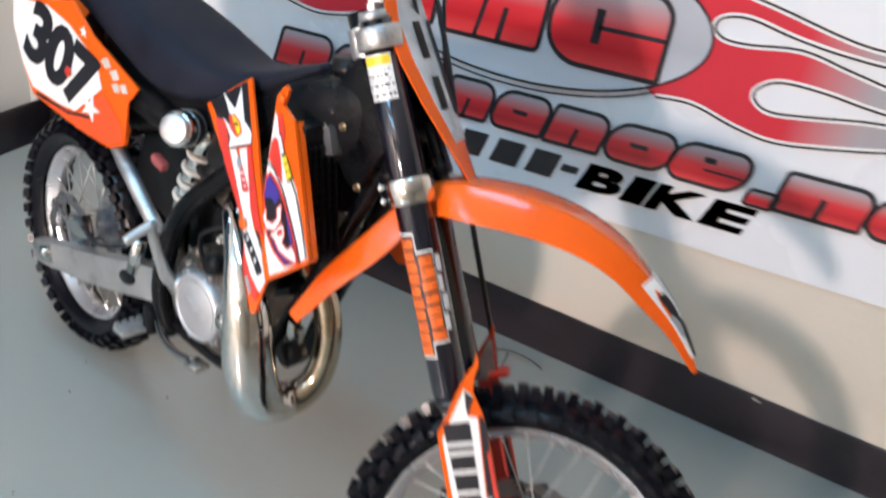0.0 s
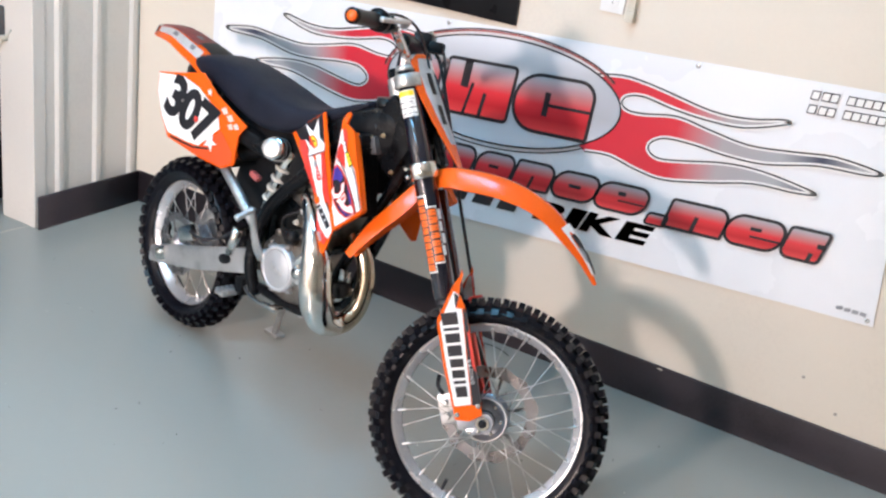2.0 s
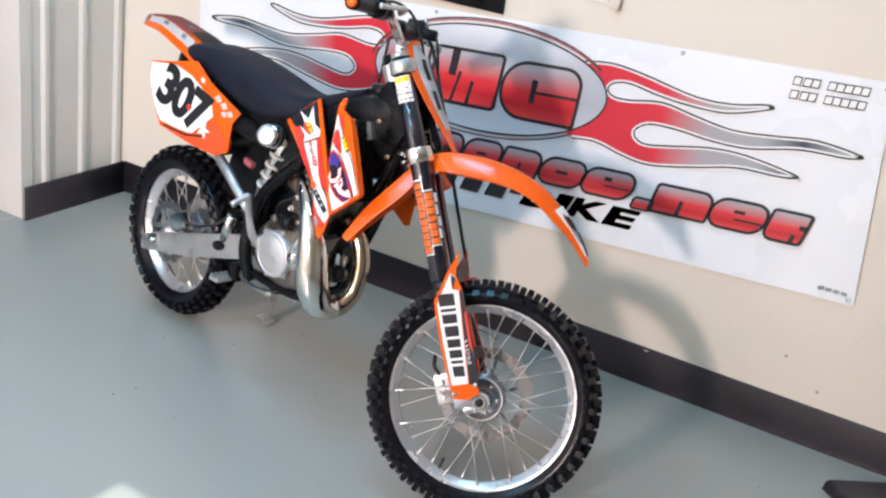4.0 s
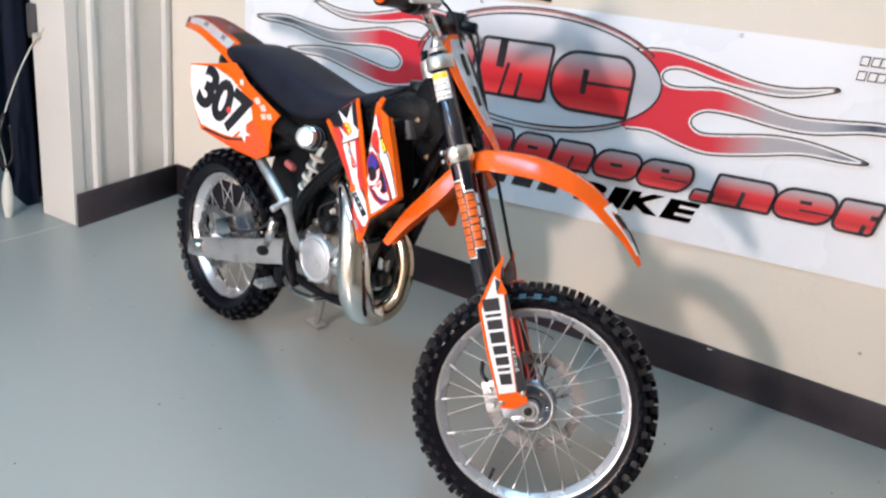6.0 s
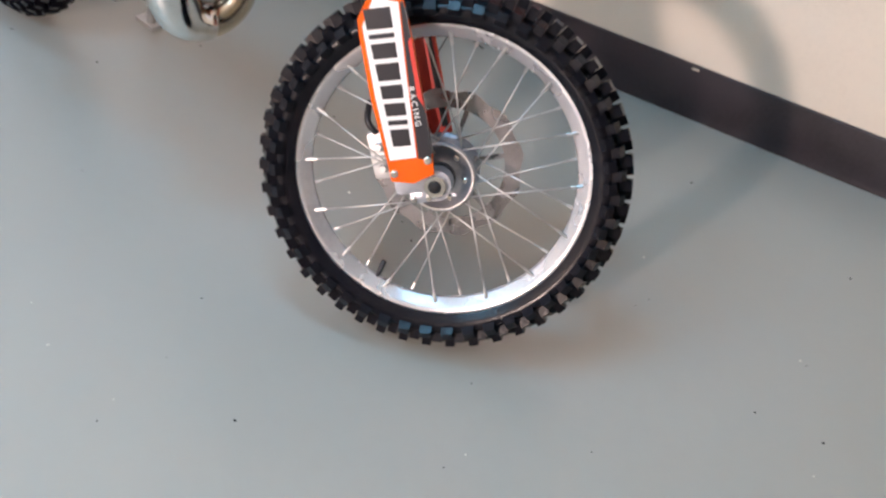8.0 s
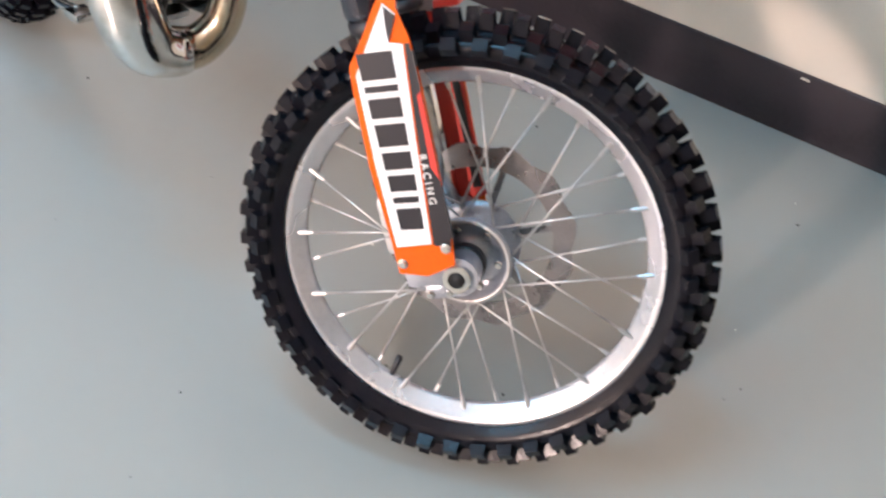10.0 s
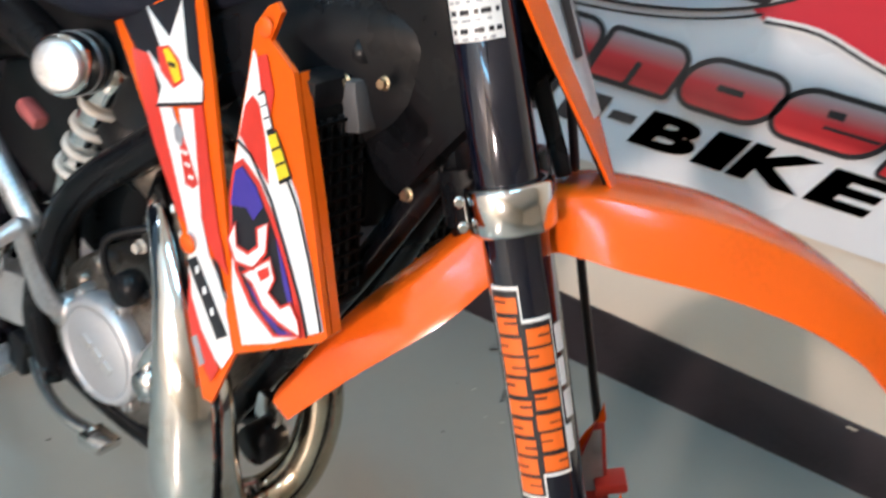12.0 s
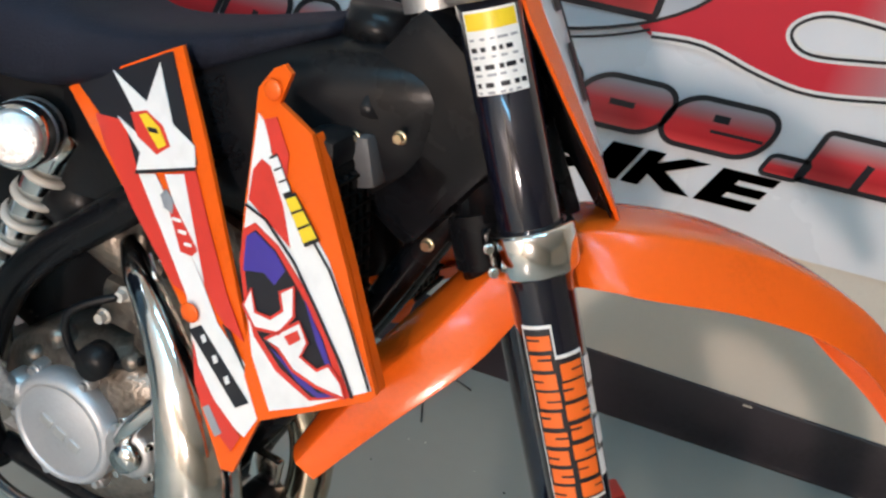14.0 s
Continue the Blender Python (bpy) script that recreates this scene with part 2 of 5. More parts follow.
def print_uv(ob, fn):
    """Lays a UV map by a function of the vertex place."""
    me = ob.data
    uv = me.uv_layers.new(name="print")
    for lp in me.loops:
        uv.data[lp.index].uv = fn(me.vertices[lp.vertex_index].co)


def words(text, size, bold=0.0, shear=0.0, spacing=1.0, thick=0.0006):
    """Built-in lettering as a bmesh in the XY plane, centred."""
    cu = bpy.data.curves.new("lettering", "FONT")
    cu.body, cu.size, cu.offset, cu.shear, cu.extrude = text, size, bold, shear, thick
    cu.align_x, cu.align_y, cu.space_character, cu.resolution_u = "CENTER", "CENTER", spacing, 4
    ob = bpy.data.objects.new("lettering", cu)
    scene.collection.objects.link(ob)
    me = bpy.data.meshes.new_from_object(ob.evaluated_get(bpy.context.evaluated_depsgraph_get()))
    bm = bmesh.new()
    bm.from_mesh(me)
    bpy.data.objects.remove(ob)
    bpy.data.curves.remove(cu)
    bpy.data.meshes.remove(me)
    return bm


# ---- the room ----
WALL_Y, WEST_X, DOOR_Y, JAMB_X = 2.088, -2.47, 1.622, -2.634


def solid(name, x0, x1, y0, y1, z0, z1, material, label="", category="", bevel=0.0):
    m = Matrix.Translation(((x0 + x1) / 2, (y0 + y1) / 2, (z0 + z1) / 2))
    ob = mesh_ob(name, box(x1 - x0, y1 - y0, z1 - z0, m, bevel), material, smooth=False)
    return tagged(ob, label, category, kind="structure")


solid("floor", -4.9, 5.2, -3.7, 2.4, -0.12, 0.0, FLOOR, "glossy grey-green painted concrete floor", "floor")
# Unseen ceiling; its slot is added to cut the sun to a floor patch.
bm = None
for x0, x1, y0, y1 in ((-4.9, -1.118, -3.7, 2.4), (-1.004, 5.2, -3.7, 2.4), (-1.118, -1.004, -3.7, -1.29), (-1.118, -1.004, -0.985, 2.4)):
    b = box(x1 - x0, y1 - y0, 0.1, Matrix.Translation(((x0 + x1) / 2, (y0 + y1) / 2, 3.05)))
    bm = b if bm is None else join(bm, b)
tagged(mesh_ob("ceiling", bm, CEIL, smooth=False), "plain pale ceiling with a slot added to shape the sun patch", "ceiling", kind="structure")
solid("wall_north", -2.634, 5.2, WALL_Y, WALL_Y + 0.14, 0, 3.0, WALL, "cream painted wall behind the dirt bike", "wall")
solid("wall_east", 5.0, 5.2, -3.5, WALL_Y, 0, 3.0, WALL, "plain cream painted wall", "wall")
solid("wall_back_room", -4.9, -4.75, -3.5, 2.4, 0, 3.0, BACKROOM, "blue-grey wall of the back room", "wall")
solid("wall_back_room_side", -4.75, -2.634, WALL_Y + 0.02, WALL_Y + 0.16, 0, 3.0, BACKROOM, "blue-grey side wall of the back room", "wall")
# south wall, out of view, with an opening added for the key lamp
south = [(-4.9, -1.22, 0, 3.0), (-0.66, 5.2, 0, 3.0), (-1.22, -0.66, 0, 1.5), (-1.22, -0.66, 2.0, 3.0)]
bm = None
for x0, x1, z0, z1 in south:
    b = box(x1 - x0, 0.1, z1 - z0, Matrix.Translation(((x0 + x1) / 2, -3.55, (z0 + z1) / 2)))
    bm = b if bm is None else join(bm, b)
tagged(mesh_ob("wall_south", bm, WALL, smooth=False), "plain cream wall with an opening added for the key lamp", "wall", kind="structure")


def ribbed(y0, y1, z1):
    """Sheet cladding with raised ribs, running up, with a return at the door."""
    prof, y = [], y1
    pitch = 0.164
    while y > y0 + 0.01:
        for dy, d in ((0.0, 0.0), (0.011, 0.0), (0.022, 0.0105), (0.038, 0.0105), (0.049, 0.0)):
            if y - dy > y0:
                prof.append((WEST_X + d, y - dy))
        y -= pitch
    prof += [(WEST_X, y0), (WEST_X - 0.164, y0), (WEST_X - 0.164, y1)]
    return loft([[(x, yy, 0.0) for x, yy in prof], [(x, yy, z1) for x, yy in prof]])


wall_west = mesh_ob("wall_west", ribbed(DOOR_Y + 0.05, WALL_Y, 3.0), PANEL, smooth=False)
tagged(wall_west, "ribbed cream metal sheet wall beside the doorway", "wall", kind="structure")
solid("door_trim", JAMB_X, WEST_X + 0.004, DOOR_Y, DOOR_Y + 0.05, 0, 2.2, PANEL, "cream corner trim of the doorway", "trim", 0.003)
solid("wall_west_far", JAMB_X, WEST_X, -3.5, 0.45, 0, 3.0, PANEL, "cream wall beyond the doorway", "wall")
solid("lintel", JAMB_X, WEST_X, 0.45, DOOR_Y + 0.05, 2.2, 3.0, PANEL, "cream wall above the doorway", "wall")


def skirting(name, x0, y0, x1, y1, label):
    """Rubber cove base: flat back, rounded top, small toe at the floor."""
    a, b = Vector((x0, y0, 0)), Vector((x1, y1, 0))
    d = (b - a).normalized()
    n = Vector((d.y, -d.x, 0))
    prof = [(0.0, 0.0), (0.008, 0.0), (0.0065, 0.004), (0.0055, 0.012), (0.005, 0.03), (0.005, 0.117), (0.0035, 0.1205), (0.0, 0.1215)]
    bm = loft([[p + n * o + Vector((0, 0, h)) for o, h in prof] for p in (a, b)])
    return tagged(mesh_ob(name, bm, BASE), label, "baseboard", kind="structure")


skirting("baseboard", WEST_X + 0.02, WALL_Y, 5.0, WALL_Y, "black rubber baseboard along the cream wall")
skirting("baseboard", WEST_X + 0.019, DOOR_Y, WEST_X + 0.019, WALL_Y - 0.008, "black rubber baseboard under the ribbed wall")


def crack(x0, y0, x1, y1, seed):
    """A wandering hairline joint, filled with dirt, lying in the concrete."""
    rnd, rings = random.Random(seed), []
    for i in range(25):
        t = i / 24
        x = x0 + (x1 - x0) * t + rnd.uniform(-0.004, 0.004)
        y, w = y0 + (y1 - y0) * t, 0.0015 + rnd.uniform(0, 0.0012)
        rings.append([Vector((x - w, y, -0.004)), Vector((x + w, y, -0.004)), Vector((x + w, y, 0.0007)), Vector((x - w, y, 0.0007))])
    return loft(rings)


tagged(mesh_ob("floor_joint", crack(-2.496, 1.62, -2.60, 0.75, 4), TAN, smooth=False), "thin dirty joint in the concrete floor", "joint", kind="structure")


def scuffs(spots):
    """Small dents and screw marks in the wall paint."""
    for x, z, r in spots:
        bm = disc(r, -0.0008, 0.0, 10)
        bm.transform(Matrix.Translation((x, WALL_Y - 0.0002, z)))
        ob = mesh_ob("wall_mark", bm, DENT)
        tagged(ob, "small faint scuff on the cream wall", "mark", "marks on the wall", "structure")


scuffs([(0.049, 0.243, 0.005), (0.154, 0.170, 0.005), (0.35, 0.33, 0.004), (-0.98, 0.985, 0.004)])

# unseen housings, added to go with the ceiling fill lamps
for lx, ly in ((-1.9, -0.6), (-1.6, -1.6), (-1.0, 0.9)):
    cl = thing("fill_housing", pose(lx, ly, 2.97), "long white housing added above a ceiling fill lamp", "ceiling light", "ceiling lights")
    part("housing", box(1.24, 0.32, 0.06, Matrix.Translation((0, 0, 0.0)), 0.006), CEIL, cl)

# ---- banner ----
OX, OZ = -0.995, 0.772


def on_banner(lift):
    """Places (a, b) of the print on the sheet, lift metres in front of the wall."""
    def put(a, b, d):
        return Vector((OX + a, WALL_Y - lift + d, OZ + b + 0.07 * a))
    return put


banner = thing("banner", pose(OX, WALL_Y, OZ), "white vinyl banner with red flames and red lettering", "banner")
inv_banner = Matrix.Translation((-OX, -WALL_Y, -OZ))


def bpart(name, bm, material, label="", uv=None):
    ob = part(name, bm, material, banner, label, inv_banner)
    if uv:
        print_uv(ob, uv)
    return ob


def sheet():
    """Slightly wavy hung sheet with sloping edges."""
    nx, nz = 60, 14
    rings = []
    for i in range(nx + 1):
        s = i / nx
        col = []
        for j in range(nz + 1):
            t = j / nz
            low, top = -0.409 + 0.014 * (1 - s), 0.190 + 0.020 * (1 - s)
            a = -1.12 + s * (2.292 - 0.060 * t)
            b = low + (top - low) * t
            wave = 0.0012 * math.sin(9 * a + 3 * b) + 0.001 * math.sin(21 * a)
            col.append(Vector((OX + a, WALL_Y - 0.0045 + wave, OZ + b + 0.07 * a)))
        rings.append(col)
    bm = loft(rings, closed=False, cap=False)
    ex = bmesh.ops.extrude_face_region(bm, geom=bm.faces[:])
    for v in ex["geom"]:
        if isinstance(v, bmesh.types.BMVert):
            v.co.y += 0.0012
    bmesh.ops.recalc_face_normals(bm, faces=bm.faces[:])
    return bm


bpart("sheet", sheet(), BANNER, "white vinyl sheet")

UPPER = [(0.262, 0.111), (0.368, 0.124), (0.467, 0.110), (0.629, 0.072), (0.733, 0.069), (0.820, 0.083), (0.832, 0.073), (0.724, 0.043),
         (0.620, 0.045), (0.525, 0.058), (0.442, 0.076), (0.394, 0.070), (0.381, 0.050), (0.401, 0.032), (0.450, 0.030), (0.543, 0.040)]
MIDDLE = [(0.639, 0.020), (0.748, 0.0), (0.861, 0.005), (0.968, 0.013), (1.084, -0.006), (1.050, -0.018), (0.930, -0.019), (0.800, -0.042),
          (0.696, -0.040), (0.603, -0.028), (0.524, -0.026), (0.487, -0.045), (0.485, -0.068), (0.519, -0.085), (0.596, -0.076)]
LOWER = [(0.700, -0.060), (0.803, -0.062), (0.934, -0.087), (0.936, -0.097), (0.884, -0.101), (0.783, -0.100), (0.667, -0.123),
         (0.545, -0.142), (0.462, -0.131), (0.374, -0.107), (0.300, -0.110)]
FLAME_LINE = [p.xy for p in cr([(a, b, 0) for a, b in UPPER + MIDDLE + LOWER], 4)]
for side in (1, -1):
    edge = [(a, b) if side > 0 else (-0.975 * a, b + 0.008 + 0.052 * a) for a, b in FLAME_LINE]
    bpart("flame_halo", band(edge, on_banner(0.0079), 0.015, 0.0006), WHITE)
    bpart("flame_line", band(edge, on_banner(0.0085), 0.0046, 0.0006), PBLACK, "thin black outline")
    fill = edge + [(side * 0.2, -0.05), (side * 0.2, 0.06)]
    bpart("flame", slab(fill, on_banner(0.0072), 0.0006), FLAME, "red flame fading to grey", lambda c: (abs(c.x) / 1.1, 0.5))


def ellipse(ra, rb, n=56, ca=0.0, cb=0.0):
    return [(ca + ra * math.cos(2 * math.pi * i / n), cb + rb * math.sin(2 * math.pi * i / n)) for i in range(n)]


bpart("oval_rim", band(ellipse(0.388, 0.159, ca=-0.004, cb=0.014), on_banner(0.0094), 0.005, 0.0006, True), PBLACK, "thin black rim")
ARC = [(-0.004 + 0.397 * math.cos(radians(k)), 0.016 + 0.170 * math.sin(radians(k))) for k in range(28, 178, 3)]
bpart("oval_red", band(ARC, on_banner(0.0100), 0.005, 0.0006), DULLRED, "dull red line over the oval")
bpart("oval_line", band([(a * 1.013, b * 1.03) for a, b in ARC], on_banner(0.0106), 0.004, 0.0006), PBLACK)
LOWARC = [(-0.004 + 0.397 * math.cos(radians(k)), 0.012 + 0.170 * math.sin(radians(k))) for k in range(196, 322, 3)]
bpart("oval_line", band(LOWARC, on_banner(0.0106), 0.004, 0.0006), PBLACK)
bpart("oval", slab(ellipse(0.388, 0.159, ca=-0.004, cb=0.014), on_banner(0.0088), 0.0006), OVAL, "silver oval", lambda c: (0, (c.z - 0.07 * c.x + 0.15) / 0.32))


def block(a0, a1, b0, b1, lean, cut=(), name="letter_shape", mat_=None, rim=0.010, soft=0.28):
    """A slanted rounded block with a dark rim and dark slits: a plain shape in place of a brand's letter."""
    w, h = a1 - a0, b1 - b0
    pts = []
    for s, (sx, sy) in enumerate(((1, 1), (0, 1), (0, 0), (1, 0))):
        r = min(w, h) * (soft[s] if isinstance(soft, tuple) else soft)
        for k in range(8):
            t = math.pi / 2 * (s + k / 7)
            pts.append((r + (w - 2 * r) * sx + r * math.cos(t), r + (h - 2 * r) * sy + r * math.sin(t)))
    pts = [(a0 + x + lean * (y - h / 2), b0 + y) for x, y in pts]
    fn = lambda c: (0, (c.z - 0.07 * c.x - b0) / h)
    ob = bpart(name, slab(pts, on_banner(0.0108), 0.0006), mat_ or LETTER, "", fn)
    bpart("letter_rim", band(pts, on_banner(0.0114), rim, 0.0006, True), PBLACK)
    for x0, y0, x1, y1, t in cut:
        line = [(a0 + x * w + lean * (y - 0.5) * h, b0 + y * h) for x, y in ((x0, y0), (x1, y1))]
        bpart("letter_slit", band(line, on_banner(0.0114), t, 0.0006), PBLACK)
    return ob


block(-0.36, -0.205, -0.074, 0.092, 0.12, ((0.5, 0.35, 0.5, 1.0, 0.02),), soft=0.1)
block(-0.185, 0.045, -0.074, 0.092, 0.10, ((0.30, 0.5, 0.30, 1.0, 0.026), (0.36, 0.0, 0.42, 0.6, 0.010), (0.60, 0.0, 0.62, 0.45, 0.012)), soft=0.08)
block(0.055, 0.300, -0.082, 0.086, 0.05, ((0.42, 0.30, 0.42, 0.72, 0.018), (0.42, 0.50, 1.0, 0.50, 0.009)), soft=(0.30, 0.46, 0.46, 0.05))

# row of red lettering blocks under the oval
row = [(-0.62, -0.47), (-0.46, -0.35), (-0.34, -0.24), (-0.23, -0.165), (-0.155, -0.045), (-0.037, 0.088), (0.094, 0.219), (0.224, 0.364), (0.360, 0.515)]
for i, (a0, a1) in enumerate(row):
    c = ((0.35, 0.5, 0.62, 0.5, 0.01),) if i % 2 else ((0.5, 0.0, 0.5, 0.5, 0.009),)
    if i == 8:
        c = ((0.40, 0.66, 0.55, 0.66, 0.012), (0.45, 0.40, 0.95, 0.40, 0.005))
    block(a0, a1, -0.258 - 0.012 * a0, -0.172 - 0.022 * a0, 0.3, c, rim=0.0085, soft=0.46 if i > 6 else (0.42, 0.10, 0.06, 0.06) if i % 2 == 0 else (0.40, 0.40, 0.35, 0.08))
block(0.520, 0.578, -0.276, -0.242, 0.3, rim=0.007)
for a0, a1, c in ((0.578, 0.742, ((0.5, 0.0, 0.5, 0.55, 0.012),)), (0.744, 0.897, ((0.4, 0.62, 0.6, 0.62, 0.010), (0.45, 0.36, 1.0, 0.36, 0.006))), (0.902, 1.004, ((0.75, 0.0, 0.75, 0.3, 0.012), (0.8, 0.55, 1.0, 0.55, 0.014)))):
    block(a0, a1, -0.272 - 0.012 * (a0 - 0.6), -0.188 - 0.004 * (a0 - 0.6), 0.22, c, rim=0.0085, soft=0.46 if 0.7 < a0 < 0.8 else (0.42, 0.10, 0.06, 0.06) if a0 < 0.7 else (0.12, 0.12, 0.30, 0.12))

# the black word, in heavy slanted capitals
def banner_word(text, a0, a1, b0, b1, lean):
    """Each letter its own print, stretched to its share of the line."""
    shares = {"I": 0.55, "B": 1.0, "K": 1.15, "E": 0.95}
    total, a = sum(shares[c] for c in text), a0
    for c in text:
        w = (a1 - a0) * shares[c] / total
        bm = words(c, 1.0, 0.045, 0.0, 1.0, 0.0)
        xs, ys = [v.co.x for v in bm.verts], [v.co.y for v in bm.verts]
        put = on_banner(0.0082)
        for v in bm.verts:
            y = (v.co.y - min(ys)) / (max(ys) - min(ys))
            v.co = put(a + (v.co.x - min(xs)) / (max(xs) - min(xs)) * (w - 0.007) + lean * (y - 0.5), b0 + (b1 - b0) * y, 0)
        bmesh.ops.solidify(bm, geom=bm.faces[:], thickness=0.0006)
        bpart("letter", bm, PBLACK, "heavy black slanted letter")
        a += w


banner_word("BIKE", 0.186, 0.548, -0.345, -0.283, 0.026)
for a0, a1 in ((-0.12, -0.05), (-0.035, 0.04), (0.052, 0.124), (0.134, 0.172)):
    bpart("word_shape", slab([(a0, -0.342), (a1 - 0.01, -0.342), (a1 + 0.01, -0.284), (a0 + 0.02, -0.284)] if a0 < 0.1 else [(a0, -0.318), (a1, -0.318), (a1 + 0.005, -0.302), (a0 + 0.005, -0.302)], on_banner(0.0082), 0.0006), PBLACK)
# two small outlined sponsor lines, and a small grey mark
for b0 in (0.149, 0.113):
    for k in range(9):
        if k != 3:
            a0 = 0.870 + 0.0203 * k + (0.006 if k > 0 else 0)
            pts = [(a0, b0), (a0 + 0.0165, b0), (a0 + 0.0185, b0 + 0.018), (a0 + 0.002, b0 + 0.018)]
            bpart("sponsor_back", slab([(p[0] + (0.0024 if i in (1, 2) else -0.0024), p[1] + (0.003 if i > 1 else -0.003)) for i, p in enumerate(pts)], on_banner(0.0078), 0.0006), PBLACK)
            bpart("sponsor_shape", slab(pts, on_banner(0.0084), 0.0006), WHITE)
for k in range(4):
    a0 = 1.072 + 0.020 * k
    bpart("maker_mark", band([(a0, -0.380), (a0 + 0.016, -0.376 - 0.002 * k)], on_banner(0.0078), 0.010, 0.0006), PGREY)
for a, b in ((1.096, 0.172), (1.155, -0.395), (0.569, 0.183), (-0.2, 0.190), (-1.1, 0.198)):
    g = lathe([(0.0028, -0.001), (0.0045, -0.0016), (0.006, -0.001), (0.006, 0.001), (0.0028, 0.001)], 16, True)
    g.transform(Matrix.Translation((OX + a, WALL_Y - 0.0068, OZ + b + 0.07 * a)))
    bpart("grommet", g, STEEL, "small metal eyelet")

# ---- things on the walls and floor ----
sign = thing("wall_sign", pose(-1.25, WALL_Y, 1.15), "black wall sign above the banner", "sign")
part("panel", box(0.55, 0.012, 0.33, Matrix.Translation((0, -0.007, 0)), 0.002), BLACK, sign)

raceway = thing("cable_raceway", pose(-0.638, WALL_Y, 1.40), "grey metal cable raceway on the wall", "raceway")
part("channel", box(0.022, 0.02, 0.66, Matrix.Translation((0, -0.0105, 0)), 0.003), TAN, raceway)
part("end_cap", box(0.025, 0.024, 0.03, Matrix.Translation((0, -0.0125, -0.318)), 0.004), TAN, raceway)

outlet = thing("wall_outlet", pose(-0.697, WALL_Y, 1.137), "white plastic wall outlet beside the raceway", "outlet")
part("plate", box(0.070, 0.006, 0.114, Matrix.Translation((0, -0.0035, 0)), 0.002), WHITE, outlet)
for dz in (-0.021, 0.021):
    part("socket", box(0.034, 0.003, 0.028, Matrix.Translation((0, -0.0075, dz)), 0.0012), WHITE, outlet)
    # Dark bars stand in for the shade inside the socket openings.
    for dx, dy, h in ((-0.0065, 0.004, 0.009), (0.0065, 0.004, 0.008), (0.0, -0.008, 0.005)):
        part("slot_shade", box(0.0025, 0.001, h, Matrix.Translation((dx, -0.0094, dz + dy))), DARK, outlet)

stand = thing("floor_stand", pose(0.385, 1.955, 0.0), "black rubber stand foot on the concrete floor", "stand")
rows_ = []
for k, z in ((1.0, 0.0), (0.98, 0.026), (0.93, 0.034), (0.80, 0.040)):
    rows_.append([(0.05 + (x - 0.05) * k, -0.055 + (y + 0.055) * k, z) for x, y in ((0.015, -0.195), (0.235, -0.055), (0.065, 0.085), (-0.135, -0.065))])
foot = loft(rows_)
part("foot", foot, BASE, stand)
part("post", tube([(0.10, -0.05, 0.03), (0.10, -0.05, 0.12)], 0.018, 14), BASE, stand)

zip_tie = thing("zip_tie", pose(-0.857, 1.975, 0.0), "thin black cut cable ties on the floor", "cable tie")
part("strap", tube([(-0.064, 0.034, 0.003), (-0.022, 0.050, 0.010), (0.030, 0.053, 0.009), (0.066, 0.046, 0.003)], 0.0016, 6), PBLACK, zip_tie)
part("tail", tube([(-0.022, 0.050, 0.010), (-0.008, -0.010, 0.008), (0.006, -0.071, 0.002)], 0.0014, 6), PBLACK, zip_tie)


def curtain():
    """Heavy cloth hanging in folds inside the doorway, its hem rising away from the jamb."""
    rings = []
    for i in range(81):
        s = i / 80
        y = 1.80 - 0.82 * s
        x = -2.735 + 0.022 * math.sin(s * 41) + 0.008 * math.sin(s * 89)
        hem = 0.006 + min(max(0.0, 1.612 - y) * 1.9, 0.30 + 0.02 * math.sin(s * 23))
        col = [(x + 0.01 * math.sin(k * 0.7 + s * 9), y, hem + (2.15 - hem) * k / 12) for k in range(13)]
        rings.append([Vector(c) for c in col])
    bm = loft(rings, closed=False, cap=False)
    bmesh.ops.solidify(bm, geom=bm.faces[:], thickness=0.008)
    return bm


cur = thing("door_curtain", pose(-2.76, 1.45, 0.02), "dark navy cloth curtain hanging beside the doorway", "curtain")
part("cloth", curtain(), NAVY, cur, "", Matrix.Translation((2.76, -1.45, -0.02)))
part("rail", tube([(0.0, -0.5, 2.15), (0.0, 0.36, 2.15)], 0.012, 10), STEEL, cur)

cord = thing("extension_cord", pose(-2.69, 1.53, 0.0), "white extension cord hanging from the door jamb", "cord")
part("cable", tube([(0.125, 0.087, 0.675), (0.085, 0.085, 0.63), (0.050, 0.082, 0.585), (0.010, 0.060, 0.496), (0.0, 0.005, 0.372), (0.0, -0.022, 0.30), (0.0, -0.010, 0.22), (0.0, -0.004, 0.16)], 0.003, 8), CORD, cord)
part("plug", tube([(0.0, -0.004, 0.165), (0.0, -0.006, 0.12), (0.002, -0.010, 0.06), (0.004, -0.012, 0.0)], [0.008, 0.016, 0.020, 0.014], 12), CORD, cord, "white plastic plug")
part("black_loop", tube([(0.0, 0.005, 0.375), (0.004, -0.024, 0.328), (0.004, -0.032, 0.232), (0.004, -0.009, 0.184), (0.004, 0.021, 0.221), (0.004, 0.020, 0.33)], 0.005, 8), PBLACK, cord, "black rubber loop")
hook = thing("cord_holder", pose(JAMB_X, DOOR_Y, 0.69), "grey plastic cord holder on the door jamb", "holder")
part("bracket", box(0.034, 0.020, 0.115, Matrix.Translation((0.020, -0.0105, 0)), 0.007), GREYBOX, hook)
part("clip", box(0.012, 0.030, 0.020, Matrix.Translation((0.045, -0.0155, -0.045)), 0.004), TAN, hook)


